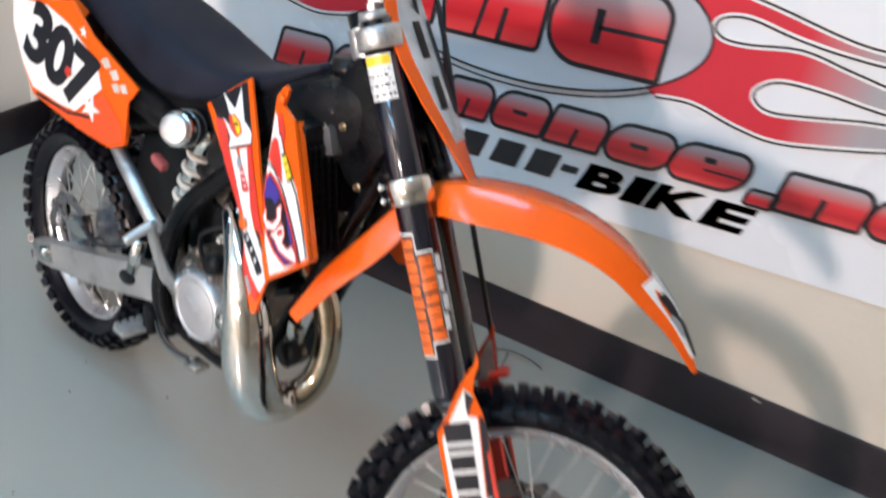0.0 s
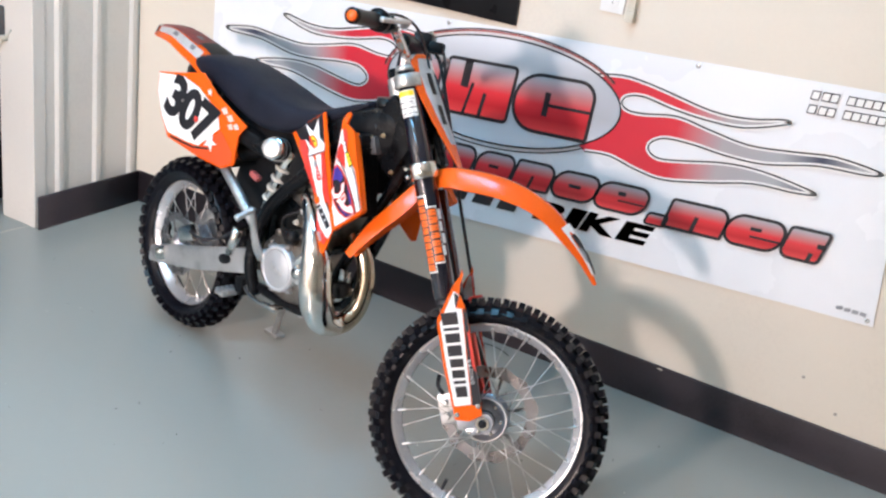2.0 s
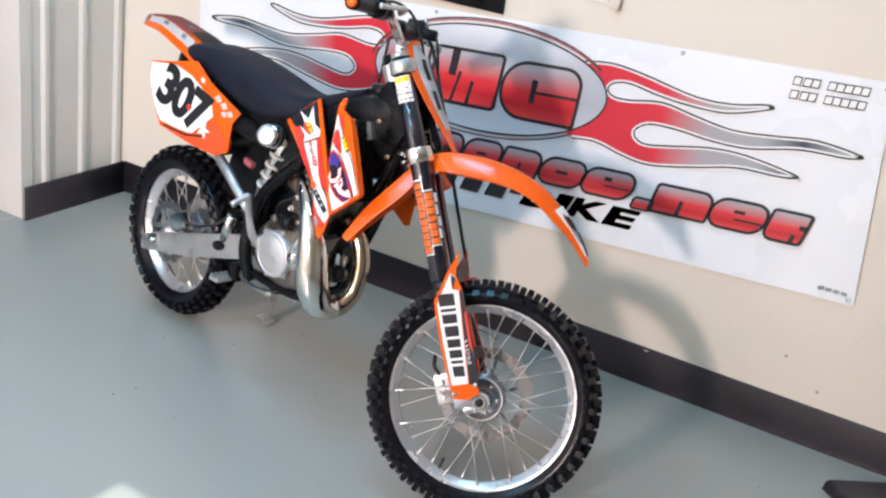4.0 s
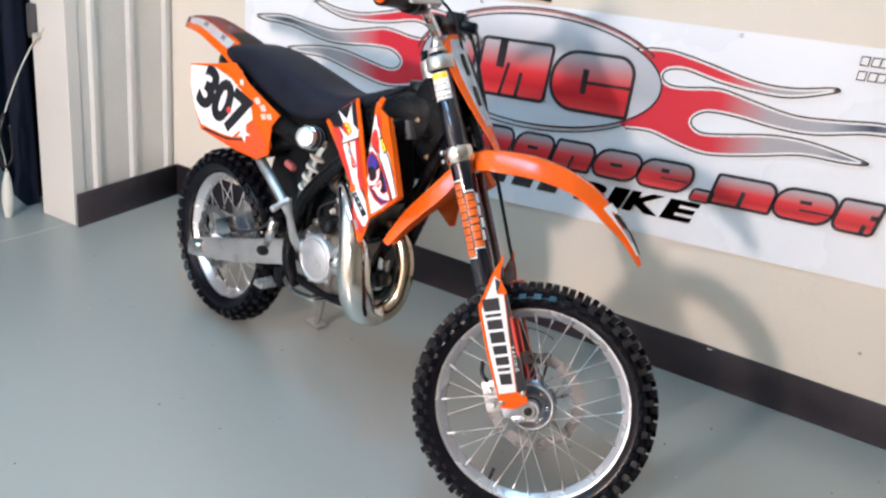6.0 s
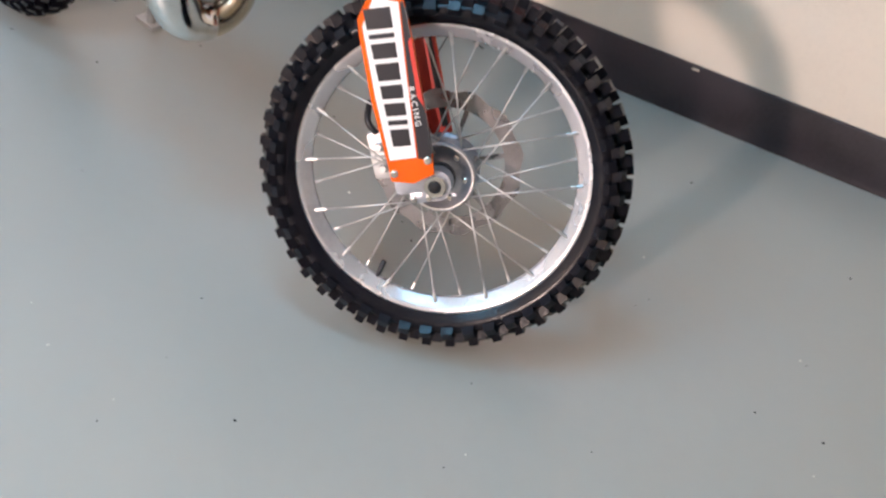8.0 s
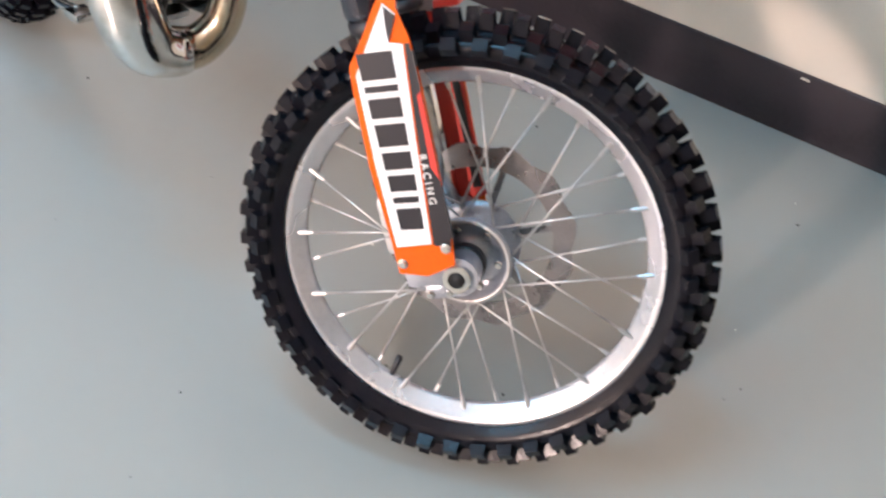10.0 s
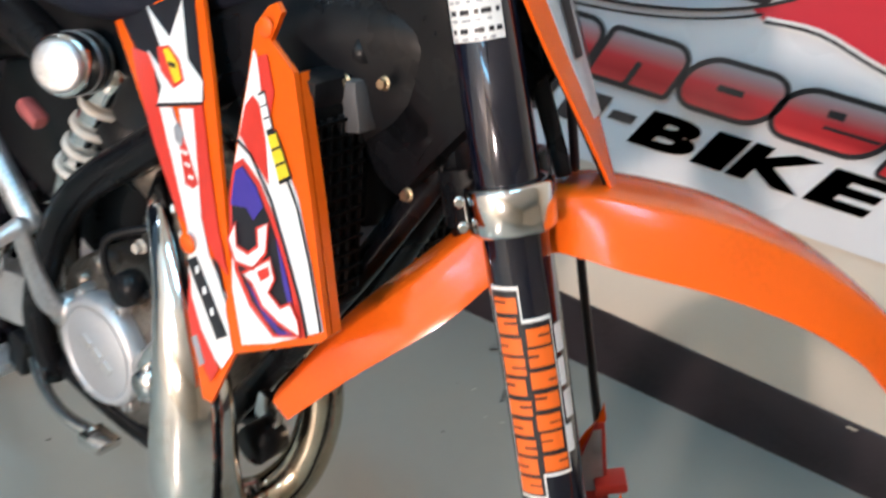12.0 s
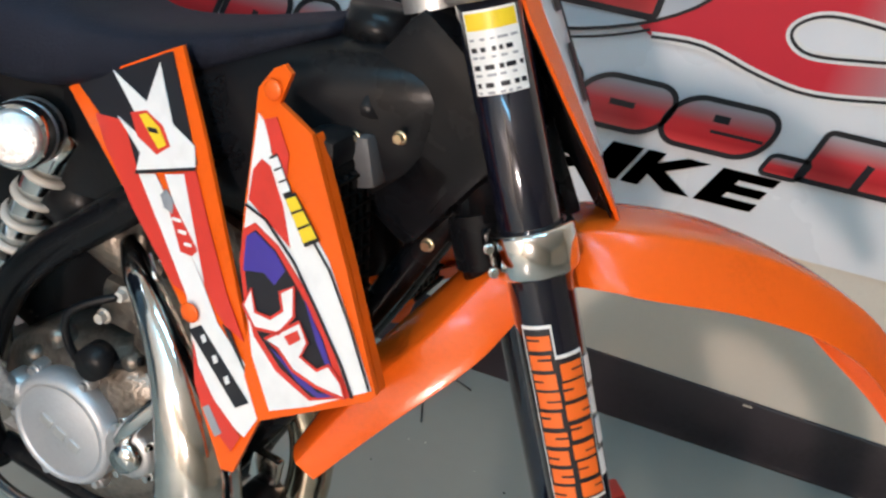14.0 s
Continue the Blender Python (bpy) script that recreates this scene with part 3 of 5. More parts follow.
def grit(n, seed):
    """Loose crumbs and chips lying on the concrete."""
    rnd = random.Random(seed)
    bm = bmesh.new()
    for _ in range(n):
        x, y, r = rnd.uniform(-2.3, 0.6), rnd.uniform(0.2, 2.0), rnd.uniform(0.0010, 0.0030)
        low, a0 = [], rnd.uniform(0, 6)
        for k in range(5):
            a = a0 + k * 1.2566
            q = r * rnd.uniform(0.6, 1.3)
            low.append((x + q * math.cos(a), y + q * math.sin(a)))
        v0 = [bm.verts.new((p[0], p[1], 0.0002)) for p in low]
        v1 = [bm.verts.new((x + (p[0] - x) * 0.7, y + (p[1] - y) * 0.7, r * 0.5)) for p in low]
        bm.faces.new(v1)
        for k in range(5):
            bm.faces.new((v0[k], v0[(k + 1) % 5], v1[(k + 1) % 5], v1[k]))
    return bm


tagged(mesh_ob("floor_grit", grit(90, 5), DARK, smooth=False), "tiny dark crumbs scattered on the concrete floor", "grit", kind="stuff")
tagged(mesh_ob("floor_chips", grit(45, 9), CORD, smooth=False), "tiny pale paint chips on the concrete floor", "grit", kind="stuff")
scuff = box(0.016, 0.001, 0.004, Matrix.Translation((-0.337, WALL_Y - 0.0057, 0.113)), 0.0004)
tagged(mesh_ob("baseboard_scuff", scuff, TAN), "small yellowish scuff on the black baseboard", "mark", kind="structure")


# ---- the dirt bike ----
MB = pose(-1.6458, 1.4661, 0.2505, -5.61, -0.47, -12.63)
MF = pose(-0.4815, 1.2435, 0.2686, -20.75, -20.46, 25.92)
bike = thing("dirt_bike", MB @ Matrix.Translation((0.6, 0, -0.262)), "orange and black motocross bike leaning on its side stand", "motorcycle")
# frame axes: forward, left, up from the rear axle
TO_B = Matrix.Translation((-0.6, 0, 0.262))
TO_F = (MB @ Matrix.Translation((0.6, 0, -0.262))).inverted() @ MF   # fork axes: forward, left, up the fork from the front axle


def settle(p):
    """The tail half sits a little further back and to the left, at the true wheelbase."""
    k = max(0.0, 1 - p.x / 0.52)
    return p + Vector((-0.040, 0.030, -0.012)) * k


def bp(name, bm, material, label="", parent=None, smooth=True):
    for v in bm.verts:
        v.co = settle(v.co)
    return part(name, bm, material, parent or bike, label, TO_B, smooth)


def fp(name, bm, material, label="", parent=None, smooth=True):
    return part(name, bm, material, parent or bike, label, TO_F, smooth)


def at(x, y, z, rx=0, ry=0, rz=0):
    return pose(x, y, z, rx, ry, rz)


def bolt(r=0.005, h=0.005):
    """Hexagon flange bolt along -Y."""
    b = disc(r * 1.35, -h * 0.3, 0.0, 16)
    return join(b, lathe([(0.0002, -h), (r * 0.95, -h), (r, -h * 0.8), (r, 0.0)], 6))


# wheels ------------------------------------------------------------
def tyre(R, width, bead):
    """Knobbly tyre about the Y axis."""
    w = width / 2
    base = R - 0.017
    prof = [(bead, -w * 0.62), (bead + 0.008, -w * 0.80), ((bead + base) / 2, -w * 0.98), (base - 0.014, -w * 0.88), (base - 0.004, -w * 0.55),
            (base, 0), (base - 0.004, w * 0.55), (base - 0.014, w * 0.88), ((bead + base) / 2, w * 0.98), (bead + 0.008, w * 0.80), (bead, w * 0.62)]
    return lathe(prof, 72)


def knob(lw, ll, h):
    """One tapered tread block standing on the XY plane: x along the tread, y across."""
    bm = bmesh.new()
    rows = []
    for top in (0, 1):
        k = 1.0 - 0.16 * top
        rows.append([bm.verts.new((dx * ll / 2 * k, dy * lw / 2 * k, top * h)) for dx, dy in ((-1, -1), (1, -1), (1, 1), (-1, 1))])
    bm.faces.new(rows[1])
    for j in range(4):
        bm.faces.new((rows[0][j], rows[0][(j + 1) % 4], rows[1][(j + 1) % 4], rows[1][j]))
    ob = mesh_ob("tread_block", bm, RUBBER, smooth=False)
    me = ob.data
    bpy.data.objects.remove(ob)
    return me


def knobs(R, width, rows, parent, xf):
    """Rows of tread blocks, each its own piece on shared meshes."""
    w = width / 2
    edge_, mid_, crown = knob(0.016, 0.019, 0.013), knob(0.018, 0.017, 0.015), knob(0.020, 0.016, 0.0175)
    st = 360 / rows
    for i in range(rows):
        for s in (-1, 1):
            for me, ang, y, roll, r0 in ((edge_, st * i, 0.93, 55, R - 0.036), (mid_, st * (i + 0.5), 0.62, 29, R - 0.0265), (crown, st * (i + (0.5 if s > 0 else 0)), 0.24, 7, R - 0.018)):
                ob = new("tread_block", me)
                ob.parent = parent
                ob.matrix_basis = xf @ Matrix.Rotation(radians(ang), 4, "Y") @ Matrix.Translation((0, s * w * y, r0)) @ Matrix.Rotation(radians(-s * roll), 4, "X")


def rim(R, w):
    """Alloy rim with flanges and a drop centre."""
    return lathe([(R, -w / 2), (R - 0.004, -w / 2 - 0.002), (R - 0.011, -w / 2 + 0.001), (R - 0.015, -w / 4), (R - 0.023, -w / 7), (R - 0.0255, 0), (R - 0.023, w / 7),
                  (R - 0.014, w / 4), (R - 0.011, w / 2 - 0.001), (R - 0.004, w / 2 + 0.002), (R, w / 2), (R - 0.005, w / 2 - 0.004), (R - 0.011, 0), (R - 0.005, -w / 2 + 0.004)], 96, True)


def wheel(name, xf, R, width, rimR, rows, n_spokes, hub_w, label, phase):
    """Rim with tyre, hub, nipples and single spokes under it."""
    w = part(name, rim(rimR, width * 0.47), RIM, bike, label, xf)
    ty = part(name.split("_")[0] + "_tyre", tyre(R, width, rimR - 0.004), RUBBER, bike, "black knobbly tyre", xf)
    knobs(R, width, rows, ty, xf)
    hub = lathe([(0.012, -hub_w), (0.0165, -hub_w), (0.0175, -hub_w * 0.9), (0.0175, -hub_w * 0.58), (0.030, -hub_w * 0.56), (0.042, -hub_w * 0.62), (0.045, -hub_w * 0.92), (0.050, -hub_w * 0.92), (0.052, -hub_w * 0.84), (0.051, -hub_w * 0.72), (0.046, -hub_w * 0.55), (0.024, -hub_w * 0.40), (0.019, 0), (0.022, hub_w * 0.5),
                 (0.042, hub_w * 0.7), (0.052, hub_w * 0.74), (0.052, hub_w * 0.9), (0.030, hub_w), (0.012, hub_w)], 40, True)
    part("hub", hub, HUB, w, "dark cast alloy hub", xf)
    for s in (-1, 1):
        part("hub_flange", lathe([(0.0455, s * hub_w * 0.97), (0.0500, s * hub_w * 0.97), (0.0512, s * hub_w * 0.90), (0.0455, s * hub_w * 0.90)], 40, True), ALU, w, "bright flange ring", xf)
    for k in range(6):
        bl = bolt(0.0036, 0.005)
        bl.transform(Matrix.Rotation(radians(60 * k + 20), 4, "Y") @ Matrix.Translation((0.035, -hub_w * 0.58, 0)))
        part("hub_bolt", bl, STEEL, w, "", xf)
    kinds = []
    for s in (-1, 1):
        for c in (-1, 1):
            a = c * radians(38)
            p0 = Vector((0.046 * math.cos(a), s * hub_w * 0.7, 0.046 * math.sin(a)))
            p1 = Vector((rimR - 0.020, s * 0.006, 0))
            d = (p1 - p0).normalized()
            bm = join(tube([p0, p1], 0.0013, 8), tube([p1 - d * 0.015, p1 + d * 0.004], [0.0024, 0.0031], 6))
            ob = mesh_ob("spoke", bm, SPOKE)
            kinds.append(ob.data)
            bpy.data.objects.remove(ob)
    for i in range(n_spokes):
        ob = new("spoke", kinds[(i % 2) * 2 + 1 - (i // 2) % 2])
        ob.parent = w
        ob.matrix_basis = xf @ Matrix.Rotation(-2 * math.pi * (i + phase) / n_spokes, 4, "Y")
    return w


def brake_disc(R, y, holes):
    """Thin scalloped disc with slots of light between its arms."""
    ring = []
    n = 120
    for i in range(n):
        a = 2 * math.pi * i / n
        ring.append((R + 0.003 * math.cos(12 * a), a))
    bm = bmesh.new()
    rows = []
    for r, a in ring:
        rows.append([bm.verts.new((q * math.cos(a), yy, q * math.sin(a))) for q, yy in ((r, y), (R * 0.77, y), (R * 0.77, y + 0.0035), (r, y + 0.0035))])
    for i in range(n):
        r0, r1 = rows[i], rows[(i + 1) % n]
        for j in range(4):
            bm.faces.new((r0[j], r0[(j + 1) % 4], r1[(j + 1) % 4], r1[j]))
    for k in range(6):
        arm = box(R * 0.45, 0.0035, 0.007, Matrix.Rotation(radians(60 * k), 4, "Y") @ Matrix.Translation((R * 0.60, y + 0.0018, 0)))
        bm = join(bm, arm)
    for k in range(holes):
        a = 2 * math.pi * k / holes
        d = lathe([(0.0002, -0.0005), (0.0032, -0.0005), (0.0032, 0.0044), (0.0002, 0.0044)], 8)
        d.transform(Matrix.Translation((R * (0.94 if k % 2 else 0.86) * math.cos(a), y, R * (0.94 if k % 2 else 0.86) * math.sin(a))))
        bm = join(bm, d)
    bmesh.ops.recalc_face_normals(bm, faces=bm.faces[:])
    return bm


SPOKE = mat("spoke_steel", (0.5, 0.5, 0.49), 0.42, metal=0.75, vary=0.15, scale=30)
HUB = mat("hub_casting", (0.36, 0.385, 0.43), 0.34, metal=0.7, vary=0.25, scale=30, bump=0.15, bscale=220)
DISC = mat("disc_steel", (0.27, 0.26, 0.265), 0.28, metal=0.85, vary=0.2, scale=30, bump=0.1, bscale=300)
REAR = Matrix.Translation(TO_B @ Vector((0.002, 0.047, 0.006))) @ Matrix.Rotation(radians(-3.0), 4, "Z")
fw = wheel("front_wheel", TO_F, 0.2745, 0.072, 0.2215, 46, 32, 0.034, "silver alloy wheel with steel spokes", 0.755)
part("brake_disc", brake_disc(0.112, 0.044, 36), DISC, fw, "worn steel brake disc", TO_F)
rw = wheel("rear_wheel", REAR, 0.254, 0.092, 0.188, 40, 32, 0.040, "silver alloy wheel with steel spokes", 0.3)
part("brake_disc", brake_disc(0.092, -0.056, 30), DISC, rw, "steel brake disc", REAR)
part("sprocket", join(lathe([(0.06, 0.056), (0.095, 0.056), (0.095, 0.060), (0.06, 0.060)], 48, True), disc(0.064, 0.056, 0.060)), ALU, rw, "alloy sprocket", REAR)
part("valve_stem", tube([(0.198, 0, -0.02), (0.170, 0, -0.02)], 0.004, 8), PBLACK, fw, "", TO_F @ Matrix.Rotation(radians(126), 4, "Y"))

# fork ---------------------------------------------------------------
LP, LQ, LR = -0.036, 0.057, 0.0245


def leg(s):
    return tube([(LP, s * LQ, 0.283), (LP, s * LQ, 0.288), (LP, s * LQ, 0.292), (LP, s * LQ, 0.52), (LP, s * LQ, 0.60), (LP, s * LQ, 0.80)],
                [0.0215, 0.0245, LR + 0.0008, LR + 0.0012, LR, LR], 28, smooth=False)


for s in (-1, 1):
    lg = fp("fork_tube", leg(s), FORK, "glossy black upper fork tube")
    fp("wiper_seal", tube([(LP, s * LQ, 0.270), (LP, s * LQ, 0.273), (LP, s * LQ, 0.283)], [0.0205, 0.0232, 0.0238], 24, smooth=False), PBLACK, "", lg)
    fp("fork_slider", tube([(LP, s * LQ, 0.03), (LP, s * LQ, 0.275)], 0.0185, 24), STEEL, "chromed lower fork tube")
    # axle clamp casting
    lug = join(box(0.052, 0.042, 0.05, at(LP + 0.004, s * LQ, 0.018), 0.008), tube([(0, s * (LQ - 0.02), 0), (0, s * (LQ + 0.017), 0)], 0.0225, 24),
               box(0.036, 0.034, 0.018, at(-0.022, s * LQ, -0.014), 0.005))
    ca = fp("axle_clamp", lug, HUB, "cast alloy axle clamp")
    for dp in (-0.034, -0.012):
        b = bolt(0.0035, 0.005)
        b.transform(at(dp, s * LQ - 0.017, -0.016))
        fp("clamp_bolt", b, STEEL, "", ca)
axle = fp("front_axle", join(tube([(0, -0.079, 0), (0, 0.08, 0)], 0.011, 20), lathe([(0.0095, -0.081), (0.0150, -0.081), (0.0158, -0.080), (0.0158, -0.060), (0.0095, -0.060)], 28, True)), STEEL, "steel axle")
# Solid dark plug stands in for the shade inside the hollow axle.
fp("axle_bore_shade", tube([(0, -0.0797, 0), (0, -0.070, 0)], 0.0094, 18), DARK, "", axle)
fp("axle_spacer", tube([(0, -0.046, 0), (0, -0.030, 0)], 0.0235, 24), PBLACK, "", axle)


def clamp_plate(r0, r1, ring, sides):
    """Triple clamp: two split rings joined by a bridge with a stem boss."""
    h = r1 - r0
    bm = None
    for s in sides:
        b = lathe([(LR + 0.0005, -h / 2), (ring - 0.002, -h / 2), (ring, -h / 2 + 0.003), (ring, h / 2 - 0.003), (ring - 0.002, h / 2), (LR + 0.0005, h / 2)], 32, True)
        b.transform(at(LP, s * LQ, (r0 + r1) / 2) @ Matrix.Rotation(radians(90), 4, "X"))
        ear = box(0.010, 0.014, h * 0.55, at(LP - 0.030, s * (LQ - 0.006), (r0 + r1) / 2), 0.003)
        b = join(b, ear)
        bm = b if bm is None else join(bm, b)
    if len(sides) == 1 and sides[0] < 0:
        return bm
    bridge = box(0.045, LQ * 1.3, h * 0.75, at(LP - 0.012, 0, (r0 + r1) / 2), 0.005)
    boss = tube([(LP - 0.03, 0, r0 - 0.004), (LP - 0.03, 0, r1 + 0.006)], 0.026, 24)
    return join(bm, bridge, boss)


low = fp("lower_clamp", clamp_plate(0.556, 0.592, 0.0335, (-1,)), STEEL, "polished alloy lower triple clamp")
# Far half of the same clamp, given black in place of shade.
fp("clamp_far_shade", clamp_plate(0.556, 0.592, 0.0335, (1,)), FRAME, "far half of the lower clamp, coloured black for shade")
top = fp("upper_clamp", clamp_plate(0.762, 0.792, 0.0315, (-1, 1)), ALU, "silver upper triple clamp")
for s in (-1, 1):
    for dr in (0.565, 0.584):
        b = bolt(0.0032, 0.006)
        b.transform(at(LP - 0.036, s * LQ - (0.013 if s < 0 else 0.008), dr))
        fp("clamp_bolt", b, STEEL, "", low)
    fp("fork_cap", join(tube([(LP, s * LQ, 0.80), (LP, s * LQ, 0.812)], [0.0235, 0.022], 24), tube([(LP, s * LQ, 0.812), (LP, s * LQ, 0.822)], 0.010, 6)), ALU, "alloy fork cap")
fp("steering_stem", tube([(LP - 0.03, 0, 0.52), (LP - 0.03, 0, 0.82)], [0.022, 0.022], 20), FRAME)


def sleeve(a0, a1, r0, r1, lift, s=-1, n=10, base=LR):
    """A sticker wrapped round the fork tube; angles from the outer side towards the front."""
    rings = []
    for i in range(n + 1):
        a = radians(a0 + (a1 - a0) * i / n)
        rr = [base + lift, base + lift - 0.0004]
        rings.append([Vector((LP + k * math.sin(a), s * (LQ + k * math.cos(a)), r)) for k, r in ((rr[0], r0), (rr[0], r1), (rr[1], r1), (rr[1], r0))])
    bm = loft(rings)
    bmesh.ops.recalc_face_normals(bm, faces=bm.faces[:])
    return bm


tag = fp("setup_label", sleeve(-62, 34, 0.696, 0.756, 0.0006), WHITE, "white paper label with a yellow heading")
fp("label_heading", sleeve(-58, 30, 0.742, 0.754, 0.001), PYELLOW, "", tag)
rl = random.Random(8)
for k in range(7):
    r0, a = 0.7365 - 0.0063 * k, -56
    while a < 24:
        wide = rl.uniform(6, 17)
        fp("label_line", sleeve(a, min(a + wide, 30), r0 - (0.0034 if k % 2 else 0.0018), r0, 0.001, n=3), PBLACK if k % 2 else PGREY, "", tag)
        a += wide + rl.uniform(3, 12)


def decal(a0, a1, r0, r1, lift, n=10):
    """A print on the suspension sticker, whose place is set once here."""
    return sleeve(a0, a1, r0 + 0.007, r1 + 0.007, lift, -1, n)


stick = fp("fork_sticker", decal(-60, -6, 0.339, 0.512, 0.0018), WHITE, "orange and white suspension sticker")
fp("sticker_back", decal(-14, 42, 0.358, 0.486, 0.0017), WHITE, "", stick)
fp("sticker_ground", decal(-57, -9, 0.342, 0.509, 0.0022), PBLACK, "", stick)
fp("sticker_ground", decal(-11, 39, 0.361, 0.483, 0.0021), PBLACK, "", stick)
rs = random.Random(3)
for a0, a1, r0, step, n in ((-55, -11, 0.344, 0.0164, 10), (-8, 37, 0.363, 0.0170, 7)):
    for k in range(n):
        lo = r0 + step * k
        j0, j1 = rs.uniform(0, 5), rs.uniform(0, 5)
        fp("sticker_shape", decal(a0 + j0, a1 - j1, lo, lo + step - rs.uniform(0.0022, 0.0046), 0.0028, n=5), ORANGE_PRINT, "", stick)
        m, reach = lo + step * rs.uniform(0.3, 0.5), (a1 - a0) * rs.uniform(0.3, 0.55)
        c0 = a0 + j0 - 0.5 if k % 2 else a1 - j1 - reach + 0.5
        fp("sticker_slit", decal(c0, c0 + reach, m, m + rs.uniform(0.0010, 0.0018), 0.0033, n=4), PBLACK, "", stick)
for k, (a0, a1) in enumerate(((40, 56), (47, 66), (44, 58), (46, 64))):
    r0 = 0.374 + 0.027 * k
    fp("sticker_mark", decal(a0, a1, r0, r0 + 0.022, 0.0022, n=4), WHITE, "", stick)


def guard_face(s, lift):
    """Fork guard surface: flat, lying outside the slider."""
    def put(p, r, d):
        return Vector((p, s * (0.089 + lift - d - 0.10 * (p + 0.02)), r))
    return put


GUARD = [(-0.056, 0.020), (-0.057, 0.06), (-0.061, 0.14), (-0.059, 0.222), (-0.057, 0.245), (-0.037, 0.272), (-0.021, 0.297), (-0.006, 0.316), (0.009, 0.330), (0.016, 0.345), (0.016, 0.330), (0.006, 0.312), (0.001, 0.293), (0.008, 0.262), (0.010, 0.211), (0.009, 0.128), (0.007, 0.048), (0.004, 0.020), (-0.026, 0.012)]
for s in (-1, 1):
    g = fp("fork_guard", slab(GUARD, guard_face(s, 0.0), 0.004), ORANGE, "orange fork guard with white graphics")
    if s < 0:
        fp("guard_graphic", slab([(-0.052, 0.050), (-0.054, 0.14), (-0.052, 0.235), (-0.035, 0.262), (-0.010, 0.300), (0.000, 0.288), (-0.012, 0.262), (0.001, 0.258), (-0.007, 0.161), (-0.015, 0.048)], guard_face(s, 0.0012), 0.0006), WHITE, "", g)
        fp("guard_stripe", slab([(-0.013, 0.046), (-0.005, 0.161), (0.003, 0.258), (0.0075, 0.258), (0.0092, 0.2), (0.0083, 0.128), (0.0065, 0.05), (0.004, 0.040)], guard_face(s, 0.0012), 0.0006), PBLACK, "", g)
        fp("guard_stripe", slab([(0.002, 0.13), (0.004, 0.205), (0.0088, 0.21), (0.0081, 0.115)], guard_face(s, 0.0018), 0.0006), GUARD_RED, "", g)
        fp("guard_wedge", slab([(-0.010, 0.297), (0.000, 0.286), (-0.012, 0.262), (-0.012, 0.275)], guard_face(s, 0.0018), 0.0006), PBLACK, "", g)
        r1 = 0.257
        for k, hgt in enumerate((0.031, 0.010, 0.024, 0.027, 0.022, 0.021, 0.010, 0.027)):
            x0, x1 = -0.047 + 0.0005 * k, -0.012 - 0.001 * k
            fp("guard_shape", slab([(x0, r1 - hgt + 0.003), (x1, r1 - hgt + 0.0005), (x1 + 0.001, r1 - 0.003), (x0, r1 - 0.0005)], guard_face(s, 0.0018), 0.0006), PBLACK, "", g)
            r1 -= hgt + 0.0028
        rac = words("RACING", 0.011, 0.0001, 0.0, 1.5, 0.0002)
        rac.transform(Matrix.Rotation(radians(-90), 4, "Z"))
        put = guard_face(s, 0.0022)
        for v in rac.verts:
            v.co = put(-0.004 + v.co.x, 0.118 + v.co.y, v.co.z)
        fp("guard_word", rac, WHITE, "", g)
        fp("guard_edge", slab([(0.0055, 0.05), (0.0065, 0.25), (0.0092, 0.25), (0.0082, 0.05)], lambda p, r, d: Vector((p, -0.0875 + d, r)), 0.006), PBLACK, "", g)
        for p, r in ((-0.050, 0.030), (0.000, 0.042)):
            b = bolt(0.0042, 0.004)
            b.transform(at(p, -0.0925, r))
            fp("guard_bolt", b, STEEL, "", g)
    else:
        fp("guard_graphic", slab([(-0.04, 0.06), (-0.04, 0.24), (0.0, 0.30), (0.006, 0.06)], guard_face(s, 0.001), 0.0006), WHITE, "", g)
        inner = [(-0.049, 0.03), (-0.05, 0.245), (0.006, 0.328), (0.014, 0.328), (0.008, 0.25), (0.01, 0.04)]
        fp("inner_shell", slab(inner, lambda p, r, d: Vector((p, 0.080 - d, r)), 0.0015), GUARD_RED, "", g)
        fp("inner_shell_top", slab([(-0.018, 0.285), (0.003, 0.322), (0.010, 0.322), (0.005, 0.262), (-0.028, 0.262)], lambda p, r, d: Vector((p, 0.0778 - d, r)), 0.001), PLATE, "", g)
        fp("inner_strip", slab([(-0.004, 0.05), (-0.004, 0.24), (0.004, 0.25), (0.006, 0.05)], lambda p, r, d: Vector((p, 0.0782 - d, r)), 0.001), PBLACK, "", g)
fp("guard_bracket", box(0.030, 0.034, 0.010, at(0.012, 0.076, 0.270), 0.003), GUARD_RED, "red hose bracket")

cal = fp("brake_caliper", join(box(0.05, 0.034, 0.075, at(-0.088, 0.047, 0.030), 0.009), box(0.022, 0.02, 0.05, at(-0.062, 0.05, 0.045), 0.004)), ALU, "small alloy brake caliper")
for r in (0.012, 0.045):
    b = bolt(0.006, 0.012)
    b.transform(at(-0.094, 0.03, r))
    fp("caliper_piston", b, ALU, "", cal)
fp("hose_end", tube([(-0.095, 0.03, 0.065), (-0.104, 0.03, 0.085), (-0.10, 0.05, 0.11)], 0.005, 8), PBLACK, "", cal)
fp("brake_hose", tube([(-0.08, 0.06, 0.09), (-0.03, 0.082, 0.18), (0.004, 0.094, 0.275), (0.009, 0.092, 0.37), (0.012, 0.088, 0.49), (0.02, 0.07, 0.62), (0.024, 0.078, 0.74), (0.02, 0.10, 0.84), (0.0, 0.14, 0.88)], 0.0042, 10), PBLACK, "black rubber brake hose")

